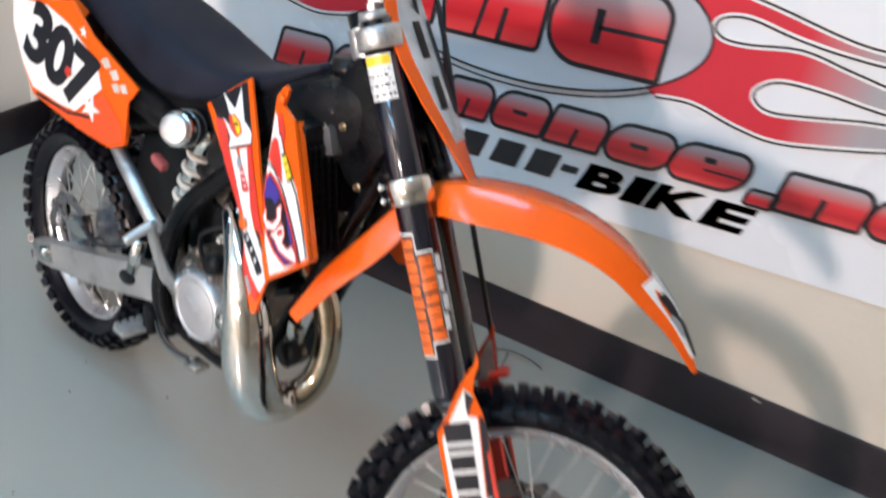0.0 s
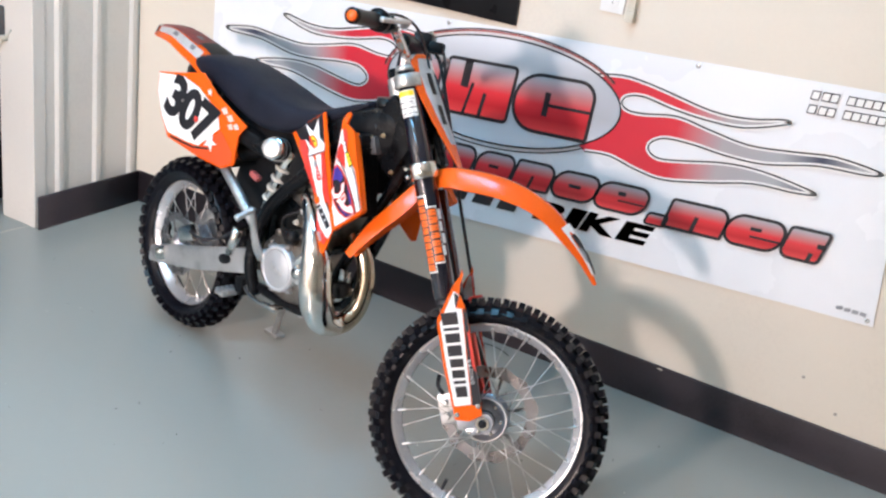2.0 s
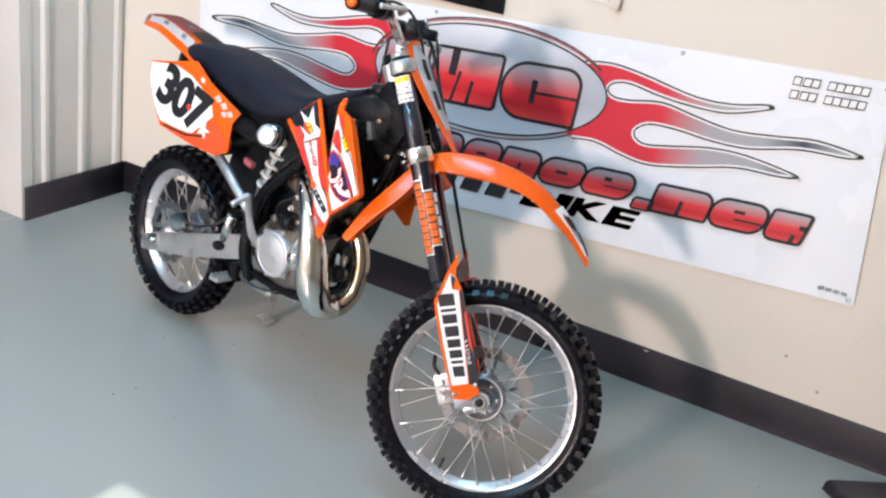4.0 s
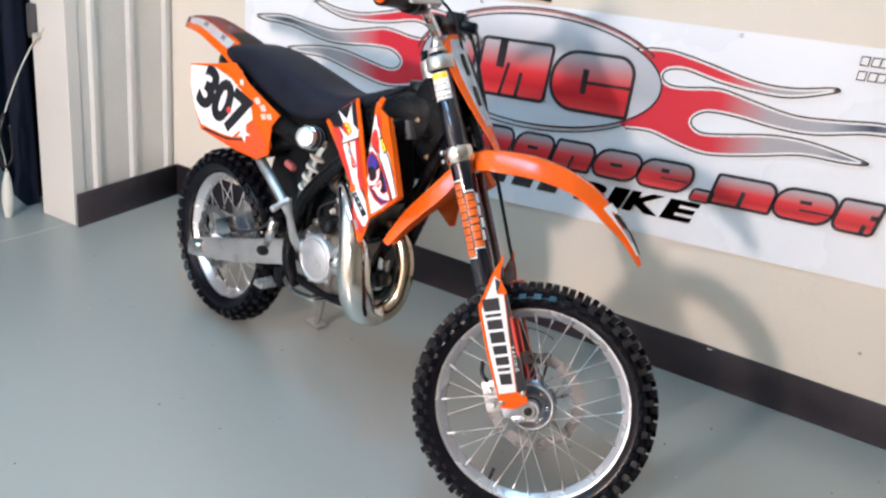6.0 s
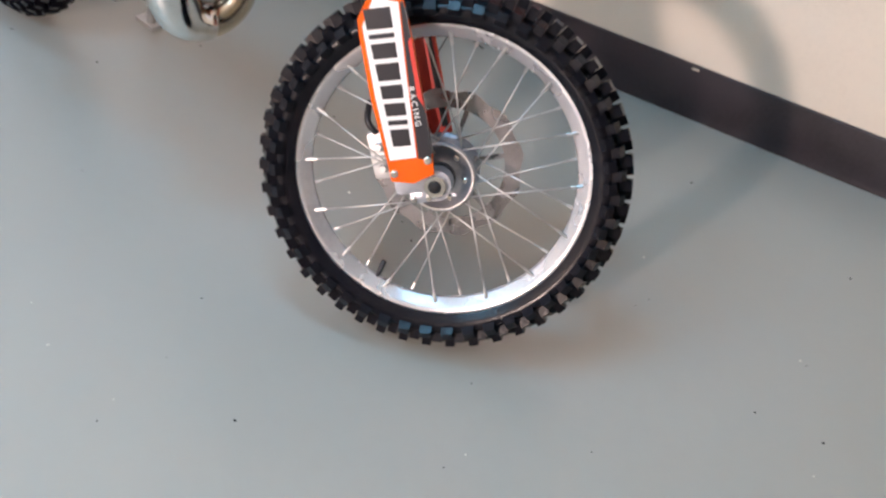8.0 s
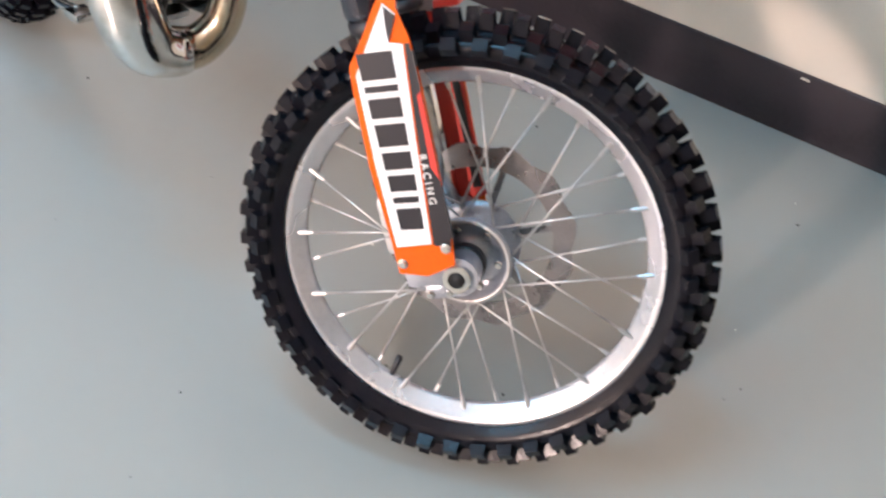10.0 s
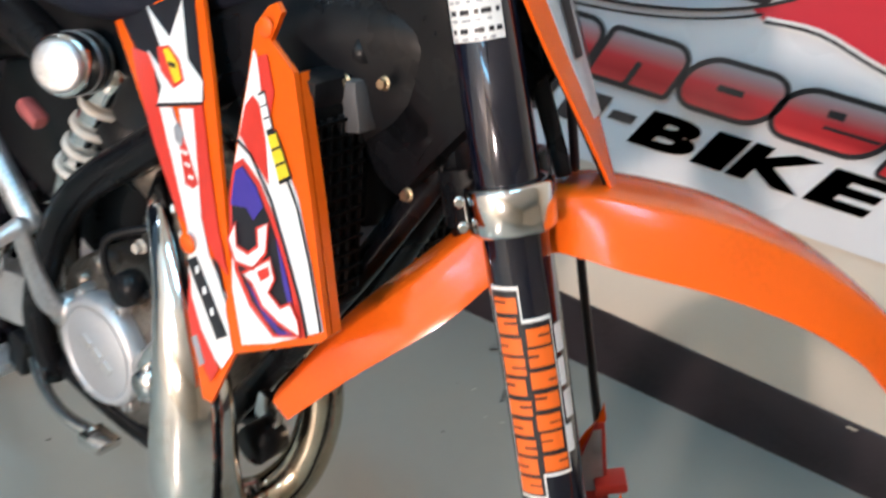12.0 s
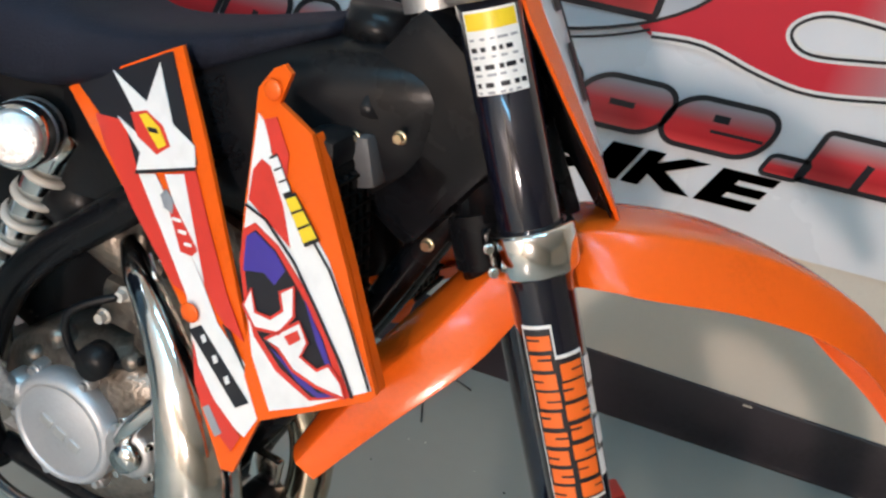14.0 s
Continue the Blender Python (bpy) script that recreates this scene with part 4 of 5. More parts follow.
# front fender ---------------------------------------------------------
SPINE = [(-0.257, 0.428, 0.027, 0.020), (-0.19, 0.482, 0.045, 0.034), (-0.12, 0.523, 0.052, 0.041), (-0.07, 0.552, 0.046, 0.040), (-0.02, 0.573, 0.051, 0.043), (0.02, 0.574, 0.069, 0.047),
         (0.06, 0.563, 0.079, 0.050), (0.117, 0.540, 0.082, 0.050), (0.165, 0.511, 0.081, 0.047), (0.205, 0.477, 0.077, 0.042), (0.240, 0.435, 0.069, 0.038), (0.268, 0.378, 0.055, 0.032),
         (0.286, 0.325, 0.037, 0.022), (0.297, 0.258, 0.014, 0.008)]


def fender():
    """Arched blade: a flat crown with sides sloping down to turned edges, narrow between the fork tubes."""
    sp = cr([(p, r, w) for p, r, w, d in SPINE], 5)
    dr = [v.x for v in cr([(d, 0, 0) for p, r, w, d in SPINE], 5)]
    rings = []
    for i, c in enumerate(sp):
        a, b = sp[max(i - 1, 0)], sp[min(i + 1, len(sp) - 1)]
        d = Vector((b.x - a.x, 0, b.y - a.y)).normalized()
        nrm = Vector((-d.z, 0, d.x))
        mid = Vector((c.x, 0, c.y))
        col = []
        for q, k in ((-1.0, 1.0), (-0.99, 0.94), (-0.945, 0.78), (-0.82, 0.40), (-0.715, 0.125), (-0.69, 0.085), (-0.655, 0.060), (-0.33, 0.012), (0, 0.0), (0.33, 0.012), (0.655, 0.060), (0.69, 0.085), (0.715, 0.125), (0.82, 0.40), (0.945, 0.78), (0.99, 0.94), (1.0, 1.0)):
            col.append(mid + Vector((0, q * c.z, 0)) - nrm * k * dr[i])
        rings.append(col)
    bm = loft(rings, closed=False, cap=False)
    bmesh.ops.recalc_face_normals(bm, faces=bm.faces[:])
    bmesh.ops.solidify(bm, geom=bm.faces[:], thickness=0.003)
    return bm


fen = fp("front_fender", fender(), ORANGE, "glossy orange front fender")


def fender_print(i0, i1, q0, q1, lift):
    """A printed strip on the crown near the tip, narrowing forwards."""
    sp = cr([(p, r, w) for p, r, w, d in SPINE], 5)
    dr = [v.x for v in cr([(d, 0, 0) for p, r, w, d in SPINE], 5)]
    rings = []
    for i in range(i0, i1 + 1):
        c, a, b2 = sp[i], sp[i - 1], sp[i + 1]
        d = Vector((b2.x - a.x, 0, b2.y - a.y)).normalized()
        nrm = Vector((-d.z, 0, d.x))
        t = (i - i0) / (i1 - i0)
        row = []
        for j in range(5):
            q = q0 + (q1 - q0) * (j / 4) * (1 - 0.5 * abs(2 * t - 1))
            fall = 0.14 * q * q if abs(q) < 0.655 else 0.060 + (abs(q) - 0.655) * 2.45
            row.append(Vector((c.x, q * c.z, c.y)) - nrm * (fall * dr[i]) + nrm * lift)
        rings.append(row)
    bm = loft(rings, closed=False, cap=False)
    bmesh.ops.recalc_face_normals(bm, faces=bm.faces[:])
    bmesh.ops.solidify(bm, geom=bm.faces[:], thickness=0.0006)
    return bm


fp("fender_graphic", fender_print(53, 63, -0.86, 0.62, 0.0042), WHITE, "", fen)
fp("fender_graphic", fender_print(54, 62, -0.05, 0.58, 0.0052), PGREY, "", fen)
fp("fender_graphic", fender_print(55, 59, -0.78, -0.56, 0.0052), PBLACK, "", fen)
fp("fender_graphic", fender_print(58, 61, -0.84, -0.70, 0.0060), PGREY, "", fen)
fp("fender_graphic", fender_print(59, 63, -0.74, -0.10, 0.0052), PBLACK, "", fen)
for s in (-1, 1):
    fp("fender_brace", tube([(-0.02, s * 0.03, 0.545), (-0.02, s * 0.03, 0.532)], 0.008, 10), STEEL, "", fen)


# front number plate -----------------------------------------------------
def plate_face(lift):
    def put(q, r, d):
        return Vector((0.040 - 0.123 * (r - 0.585) - 7.0 * q * q + lift - d, q, r))
    return put


def bowed(outline, lift, thick, cols=10):
    """A plate bowed about the fork, cut to half-widths by height."""
    rings = []
    put = plate_face(lift)
    for r, w in outline:
        rings.append([put(w * (2 * j / cols - 1), r, 0) for j in range(cols + 1)])
    bm = loft(rings, closed=False, cap=False)
    bmesh.ops.recalc_face_normals(bm, faces=bm.faces[:])
    bmesh.ops.solidify(bm, geom=bm.faces[:], thickness=thick)
    return bm


EDGE = [(0.548, 0.018), (0.58, 0.030), (0.62, 0.044), (0.68, 0.060), (0.74, 0.070), (0.79, 0.072), (0.82, 0.066), (0.835, 0.050)]
fplate = fp("number_plate", bowed(EDGE, 0.0, 0.003), ORANGE, "orange front plate with grey graphics")
# Black shell added behind the plate, for the shade on its inner face.
fp("plate_back_shade", bowed([(r + 0.004, w - 0.004) for r, w in EDGE[:-1]], -0.0035, 0.0012), BLACK, "inner face coloured black for its shade", fplate)
fp("plate_mount", box(0.014, 0.050, 0.16, at(-0.004, 0, 0.660, 0, -7), 0.005), BLACK, "black mount behind the plate", fplate)
fp("plate_graphic", bowed([(r + 0.004, w - 0.013) for r, w in EDGE[2:-1]], 0.0045, 0.0008), PLATE, "", fplate)
for q0, q1, r0, r1 in ((-0.044, -0.030, 0.74, 0.79), (-0.040, -0.026, 0.67, 0.715), (-0.012, 0.008, 0.66, 0.79), (0.022, 0.042, 0.66, 0.78)):
    rings = [[plate_face(0.006)(q0 + (q1 - q0) * j / 4, r0 + (r1 - r0) * i / 4, 0) for j in range(5)] for i in range(5)]
    bm = loft(rings, closed=False, cap=False)
    bmesh.ops.solidify(bm, geom=bm.faces[:], thickness=0.0006)
    fp("plate_shape", bm, PBLACK, "", fplate)

# handlebar --------------------------------------------------------------
BAR = [(-0.062, -0.378, 0.868), (-0.046, -0.30, 0.873), (-0.034, -0.20, 0.878), (-0.030, -0.13, 0.872), (-0.028, -0.085, 0.840), (-0.028, -0.05, 0.835), (-0.028, 0.05, 0.835), (-0.028, 0.085, 0.840), (-0.030, 0.13, 0.872), (-0.034, 0.20, 0.878), (-0.046, 0.30, 0.873), (-0.062, 0.378, 0.868)]
bar = fp("handlebar", tube(BAR, 0.0112, 14, 5), STEEL, "silver handlebar with black grips")
for s in (-1, 1):
    fp("grip", tube([(-0.042, s * 0.275, 0.875), (-0.052, s * 0.33, 0.871), (-0.064, s * 0.385, 0.868)], [0.0165, 0.0155, 0.0165], 16), BLACK, "black rubber grip", bar)
    fp("grip_end", tube([(-0.0640, s * 0.3845, 0.868), (-0.0648, s * 0.3885, 0.868)], [0.012, 0.010], 14), ORANGE, "", bar)
    fp("lever", tube([(0.0, s * 0.20, 0.868), (0.02, s * 0.25, 0.862), (0.0, s * 0.32, 0.856), (-0.012, s * 0.36, 0.854)], [0.007, 0.006, 0.005, 0.006], 10), ALU, "", bar)
    fp("lever_mount", box(0.035, 0.035, 0.03, at(-0.030, s * 0.205, 0.876), 0.006), BLACK, "", bar)
    fp("bar_clamp", box(0.034, 0.032, 0.045, at(-0.028, s * 0.034, 0.815), 0.006), ALU, "", bar)
fp("throttle_housing", tube([(-0.036, -0.255, 0.876), (-0.037, -0.278, 0.875)], 0.024, 18), BLACK, "", bar)
fp("bar_pad", tube([(-0.026, -0.085, 0.862), (-0.026, -0.05, 0.866), (-0.026, 0.05, 0.866), (-0.026, 0.085, 0.862)], [0.016, 0.021, 0.021, 0.016], 14), BLACK, "", bar)
fp("clutch_perch", join(box(0.046, 0.060, 0.040, at(-0.008, 0.105, 0.890, 0, 25), 0.008), box(0.036, 0.030, 0.026, at(0.022, 0.085, 0.866, 0, 25), 0.006)), BLACK, "black clutch master cylinder", bar)
fp("perch_bolt", tube([(0.012, 0.10, 0.90), (0.020, 0.10, 0.905)], 0.006, 6), STEEL, "", bar)
fp("kill_switch", box(0.018, 0.03, 0.02, at(-0.035, -0.15, 0.89), 0.004), BLACK, "", bar)
fp("throttle_cable", tube([(-0.055, -0.26, 0.885), (-0.01, -0.20, 0.895), (0.015, -0.10, 0.875), (0.012, -0.022, 0.80), (-0.002, -0.015, 0.72), (-0.07, -0.02, 0.66)], 0.0032, 8), PBLACK, "black throttle cable")
fp("clutch_cable", tube([(-0.02, 0.20, 0.88), (0.02, 0.15, 0.885), (0.035, 0.09, 0.84), (0.02, 0.085, 0.75), (0.0, 0.08, 0.66), (-0.08, 0.05, 0.60)], 0.003, 8), PBLACK, "black clutch cable")

# frame, tank, seat --------------------------------------------------------
bp("head_tube", tube([(0.800, 0, 0.640), (0.868, 0, 0.512)], 0.030, 22), FRAME, "black steering head")
for s in (-1, 1):
    bp("frame_spar", tube([(0.80, s * 0.012, 0.60), (0.70, s * 0.040, 0.545), (0.56, s * 0.052, 0.40), (0.45, s * 0.066, 0.27), (0.42, s * 0.075, 0.12), (0.44, s * 0.06, 0.03)], [0.022, 0.021, 0.019, 0.018, 0.018, 0.016], 14), FRAME, "black perimeter frame tube")
    bp("down_tube", tube([(0.845, s * 0.012, 0.525), (0.785, s * 0.03, 0.36), (0.70, s * 0.045, 0.17), (0.64, s * 0.05, 0.06), (0.44, s * 0.055, 0.05)], 0.0135, 12), FRAME, "black frame down tube")
    bp("subframe_tube", tube([(0.14, s * 0.065, 0.46), (0.25, s * 0.075, 0.335), (0.335, s * 0.085, 0.285), (0.42, s * 0.085, 0.225)], [0.012, 0.0135, 0.0135, 0.013], 14), ALU, "silver subframe tube")
bp("head_brace", box(0.13, 0.09, 0.16, at(0.80, 0, 0.565, 0, 28), 0.02), FRAME, "black frame gusset")


def ring_of(u, w0, w1, half, n=20, flat=0.65):
    """A rounded cross-section at u, from w0 up to w1."""
    out = []
    for k in range(n):
        t = 2 * math.pi * k / n
        c, s = math.cos(t), math.sin(t)
        sx = math.copysign(abs(c) ** flat, c)
        sz = math.copysign(abs(s) ** flat, s)
        out.append(Vector((u, half * sx, (w0 + w1) / 2 + (w1 - w0) / 2 * sz)))
    return out


def section_body(rows, n=22, flat=0.65, sub=4):
    R = cr([(u, w0, w1) for u, w0, w1, h in rows], sub)
    H = [h.x for h in cr([(h, 0, 0) for u, w0, w1, h in rows], sub)]
    return loft([ring_of(r.x, r.y, r.z, h, n, flat) for r, h in zip(R, H)])


tank = bp("fuel_tank", section_body([(0.55, 0.43, 0.525, 0.045), (0.62, 0.42, 0.570, 0.058), (0.68, 0.43, 0.600, 0.066), (0.74, 0.46, 0.618, 0.062), (0.80, 0.51, 0.626, 0.050), (0.835, 0.55, 0.615, 0.035)], 26, 0.6), BLACK, "black plastic fuel tank")
bp("tank_cap", tube([(0.735, 0, 0.610), (0.733, 0, 0.636)], [0.03, 0.027], 20), BLACK, "", tank)
bp("seat", section_body([(0.035, 0.548, 0.566, 0.050), (0.07, 0.530, 0.585, 0.070), (0.14, 0.520, 0.597, 0.078), (0.24, 0.490, 0.594, 0.084), (0.36, 0.462, 0.574, 0.090), (0.45, 0.470, 0.557, 0.082), (0.52, 0.497, 0.556, 0.062), (0.60, 0.535, 0.579, 0.055), (0.67, 0.580, 0.607, 0.050), (0.71, 0.608, 0.622, 0.036)], 26, 0.55), SEAT, "long black vinyl seat")
bp("airbox", section_body([(0.17, 0.40, 0.52, 0.055), (0.25, 0.34, 0.50, 0.060), (0.33, 0.37, 0.49, 0.050), (0.47, 0.41, 0.48, 0.040), (0.52, 0.42, 0.46, 0.03)], 20, 0.5), BLACK, "black airbox under the seat")
bp("mud_guard", box(0.30, 0.05, 0.30, at(0.365, 0.030, 0.31, 0, 14), 0.02), BLACK, "black inner mud guard")
bp("under_seat_liner", box(0.34, 0.08, 0.12, at(0.62, 0, 0.45, 0, -10), 0.02), BLACK, "black inner panel")


# rear fender
TAIL = cr([(-0.232, 0.600, 0.016), (-0.19, 0.612, 0.034), (-0.10, 0.622, 0.052), (0.0, 0.606, 0.064), (0.08, 0.588, 0.074), (0.15, 0.556, 0.084)], 4)


def ridge(q):
    """How far the fender falls away from its crest at q of its half-width."""
    a = abs(q)
    return 0.10 * a * a if a < 0.5 else 0.025 + (a - 0.5) * 1.4


def on_tail(c, q, lift=0.0):
    return Vector((c.x, c.z * q * 1.05, c.y + lift - 0.062 * ridge(q) * (0.35 + 0.65 * min(1, c.z / 0.06))))


def tail():
    rings = []
    for c in TAIL:
        rings.append([on_tail(c, q) for q in (-1, -0.97, -0.8, -0.55, -0.45, -0.2, 0, 0.2, 0.45, 0.55, 0.8, 0.97, 1)])
    bm = loft(rings, closed=False, cap=False)
    bmesh.ops.recalc_face_normals(bm, faces=bm.faces[:])
    bmesh.ops.solidify(bm, geom=bm.faces[:], thickness=0.004)
    return bm


rf = bp("rear_fender", tail(), ORANGE, "orange rear fender with grey, red and white graphic")


def tail_strip(u0, u1, q0, q1, lift=0.0045):
    """A print lying on the rear fender."""
    rings = [[on_tail(c, q, lift) for q in (q0 + (q1 - q0) * j / 8 for j in range(9))] for c in TAIL if u0 <= c.x <= u1]
    bm = loft(rings, closed=False, cap=False)
    bmesh.ops.solidify(bm, geom=bm.faces[:], thickness=0.0008)
    return bm


bp("tail_graphic", tail_strip(-0.226, -0.195, -0.92, 0.9), PGREY, "", rf)
bp("tail_graphic", tail_strip(-0.20, 0.03, -0.56, 0.9), DULLRED, "", rf)
bp("tail_graphic", tail_strip(0.02, 0.10, -0.5, 0.9, 0.0050), PBLACK, "", rf)
bp("tail_graphic", tail_strip(-0.19, 0.07, -0.84, -0.60, 0.0052), WHITE, "", rf)
for u0, u1 in ((-0.165, -0.125), (-0.11, -0.06), (-0.045, -0.015), (0.0, 0.03)):
    bp("tail_graphic", tail_strip(u0, u1, -0.76, -0.64, 0.0062), PGREY, "", rf)
bp("tail_graphic", tail_strip(-0.03, 0.0, -0.25, 0.0, 0.0056), PGREY, "", rf)
bp("inner_fender", section_body([(0.0, 0.44, 0.555, 0.05), (0.1, 0.36, 0.54, 0.06), (0.2, 0.30, 0.50, 0.06)], 16, 0.5), BLACK, "black inner rear fender")


# side number panels
def panel_face(s, lift):
    def put(u, w, d):
        return Vector((u, s * (0.139 - 0.15 * (u - 0.014) + lift - d), w))
    return put


OUT = [(0.006, 0.520), (0.090, 0.537), (0.170, 0.556), (0.215, 0.520), (0.285, 0.440), (0.323, 0.377), (0.315, 0.346), (0.275, 0.326), (0.188, 0.331), (0.064, 0.352), (0.034, 0.400), (0.006, 0.468)]
for s in (-1, 1):
    sp_ = bp("side_panel", slab(OUT, panel_face(s, 0.0), 0.005), ORANGE, "orange side panel with a white number field")
    bp("number_field", slab([(0.009, 0.517), (0.102, 0.530), (0.162, 0.514), (0.239, 0.470), (0.253, 0.427), (0.185, 0.362), (0.144, 0.360), (0.064, 0.366), (0.036, 0.403), (0.009, 0.468)], panel_face(s, 0.0014), 0.0007), WHITE, "white number field", sp_)
    if s < 0:
        num = words("307", 0.138, 0.0062, 0.0, 0.90, 0.0003)
        num.transform(Matrix.Rotation(radians(-20), 4, "Z") @ Matrix.Diagonal((0.96, 1.12, 1, 1)))
        put = panel_face(s, 0.0022)
        for v in num.verts:
            v.co = put(0.138 + v.co.x, 0.443 + v.co.y, -v.co.z)
        bp("number", num, PBLACK, "black race number", sp_)
        star = []
        for k in range(10):
            r = 0.026 if k % 2 == 0 else 0.0105
            star.append((0.226 + r * math.sin(math.pi * k / 5 + 0.3), 0.383 + r * math.cos(math.pi * k / 5 + 0.3)))
        bp("star", slab(star, panel_face(s, 0.0028), 0.0006), WHITE, "", sp_)
        bp("panel_shadow_line", band([(0.075, 0.357), (0.165, 0.352), (0.225, 0.365)], panel_face(s, 0.0014), 0.006, 0.0006), PBLACK, "", sp_)
        bp("panel_print", slab([(0.066, 0.357), (0.150, 0.358), (0.188, 0.357), (0.258, 0.424), (0.306, 0.378), (0.310, 0.350), (0.273, 0.330), (0.188, 0.335)], panel_face(s, 0.0012), 0.0006), ORED, "", sp_)
        fs = bp("front_strip", slab([(0.190, 0.548), (0.235, 0.514), (0.350, 0.461), (0.326, 0.428), (0.323, 0.362), (0.293, 0.436), (0.238, 0.489)], panel_face(s, 0.006), 0.004), ORANGE, "", sp_)
        bp("strip_gap", band([(0.205, 0.527), (0.240, 0.487), (0.292, 0.434), (0.321, 0.370)], panel_face(s, 0.0022), 0.004, 0.0006), PBLACK, "", sp_)
        for u0, w0, r in ((0.270, 0.480, 0.013), (0.292, 0.466, 0.013), (0.296, 0.445, 0.011), (0.316, 0.450, 0.011)):
            bp("strip_shape", slab([(u0 - r, w0 + 0.002), (u0 - 0.002, w0 - r * 0.8), (u0 + r, w0 - 0.004), (u0 + 0.003, w0 + r * 0.8)], panel_face(s, 0.0074), 0.0006), SPRING, "", sp_)
        small = []
        for k in range(10):
            r = 0.011 if k % 2 == 0 else 0.0045
            small.append((0.205 + r * math.sin(math.pi * k / 5), 0.513 + r * math.cos(math.pi * k / 5)))
        bp("star", slab(small, panel_face(s, 0.0030), 0.0006), WHITE, "", sp_)
        d = disc(0.009, -0.004, 0.0, 16)
        d.transform(at(0.168, -(0.139 - 0.15 * 0.154 + 0.0026), 0.430))
        bp("panel_screw", d, PRED, "", sp_)


# radiator shrouds
def shroud_face(s, lift):
    def put(u, w, d):
        u, w = u + 0.0438 * (u - 0.70) - 0.0432 * (w - 0.44) - 0.0045, w + 0.0589 * (u - 0.70) + 0.0081 * (w - 0.44) + 0.0025
        return Vector((u, s * (0.154 - 0.164 * (w - 0.275) + 0.2416 * (u - 0.758) + lift - d), w))
    return put


REARBLADE = [(0.4961, 0.4902), (0.5079, 0.5003), (0.6000, 0.5605), (0.6145, 0.5695), (0.6605, 0.5072), (0.7507, 0.3725), (0.7584, 0.3527), (0.7839, 0.3430), (0.7742, 0.3299), (0.7618, 0.2738), (0.7495, 0.2694), (0.7152, 0.3064), (0.6846, 0.3653), (0.6047, 0.4226)]
FRONTBLADE = [(0.6998, 0.5681), (0.7099, 0.5866), (0.7181, 0.5925), (0.7268, 0.5881), (0.7225, 0.5650), (0.7570, 0.5550), (0.8140, 0.4791), (0.8660, 0.4058), (0.8619, 0.3986), (0.7742, 0.3299), (0.7514, 0.3563), (0.7414, 0.3981), (0.7205, 0.4412), (0.7125, 0.4830), (0.7067, 0.5279)]
G = 0.0007
for s in (-1, 1):
    sh = bp("radiator_shroud", slab(REARBLADE, shroud_face(s, 0.0), 0.004), ORANGE, "orange radiator shroud with printed graphics")
    fb = bp("front_blade", slab(FRONTBLADE, shroud_face(s, 0.003), 0.005), ORANGE, "orange front blade with printed graphics", sh)
    bp("blade_lip", slab([(0.7575, 0.5540), (0.8135, 0.4795), (0.8655, 0.4058), (0.8615, 0.3988), (0.7742, 0.3303), (0.7693, 0.3403), (0.8479, 0.4028), (0.7500, 0.5430)], shroud_face(s, -0.004), 0.009), ORANGE, "", fb)
    if s > 0:
        continue
    def ink(owner, name, material, lift, *poly):
        bp(name, slab(poly, shroud_face(s, lift + (0.003 if owner is fb else 0)), G), material, "", owner)

    ink(sh, "black_field", PBLACK, 0.0012, (0.5085, 0.4980), (0.5120, 0.5010), (0.6000, 0.5585), (0.6065, 0.5620), (0.6569, 0.4883), (0.5947, 0.4565), (0.5626, 0.4820), (0.5409, 0.4836))
    ink(sh, "red_field", PRED, 0.0014, (0.5341, 0.4828), (0.5687, 0.4901), (0.5960, 0.4567), (0.6460, 0.4153), (0.6773, 0.3869), (0.6588, 0.3870), (0.5994, 0.4249), (0.5533, 0.4617))
    ink(sh, "white_field", WHITE, 0.0018, (0.5974, 0.4558), (0.6151, 0.4633), (0.6431, 0.4434), (0.6861, 0.4062), (0.7127, 0.3808), (0.7321, 0.3713), (0.7511, 0.3629), (0.7645, 0.3442), (0.7730, 0.3315), (0.7649, 0.3092), (0.7453, 0.3112), (0.7250, 0.3217), (0.7005, 0.3386), (0.6898, 0.3583), (0.6762, 0.3858), (0.6448, 0.4141))
    ink(sh, "red_field", PRED, 0.0022, (0.6326, 0.4708), (0.6571, 0.4842), (0.6826, 0.4489), (0.7149, 0.4077), (0.7422, 0.3807), (0.7221, 0.3833), (0.7075, 0.3898), (0.6808, 0.4134))
    ink(sh, "white_spike", WHITE, 0.0026, (0.6264, 0.4679), (0.6462, 0.4766), (0.6910, 0.4050), (0.6641, 0.4261))
    ink(sh, "star_shape", WHITE, 0.0030, (0.5461, 0.5250), (0.5909, 0.5150), (0.5966, 0.5496), (0.6239, 0.5092), (0.6511, 0.5020), (0.6570, 0.4852), (0.5947, 0.4565), (0.5950, 0.4733), (0.5619, 0.4915), (0.5928, 0.4856), (0.5854, 0.4985))
    ink(sh, "star_line", PBLACK, 0.0034, (0.5946, 0.4581), (0.6569, 0.4872), (0.6571, 0.4847), (0.5948, 0.4550))
    ink(sh, "dark_shard", PBLACK, 0.0026, (0.7185, 0.3827), (0.7268, 0.3821), (0.7608, 0.3512), (0.7513, 0.3582))
    ink(sh, "dark_bar", PBLACK, 0.0030, (0.6872, 0.3618), (0.6976, 0.3714), (0.7614, 0.3380), (0.7503, 0.3274))
    ink(sh, "red_edge", PRED, 0.0026, (0.6936, 0.3550), (0.7041, 0.3383), (0.7274, 0.3212), (0.7615, 0.3076), (0.7565, 0.2916), (0.7236, 0.3032), (0.7048, 0.3238))
    ink(sh, "grey_badge", PGREY, 0.0032, (0.7186, 0.3090), (0.7242, 0.3148), (0.7435, 0.3004), (0.7380, 0.2936))
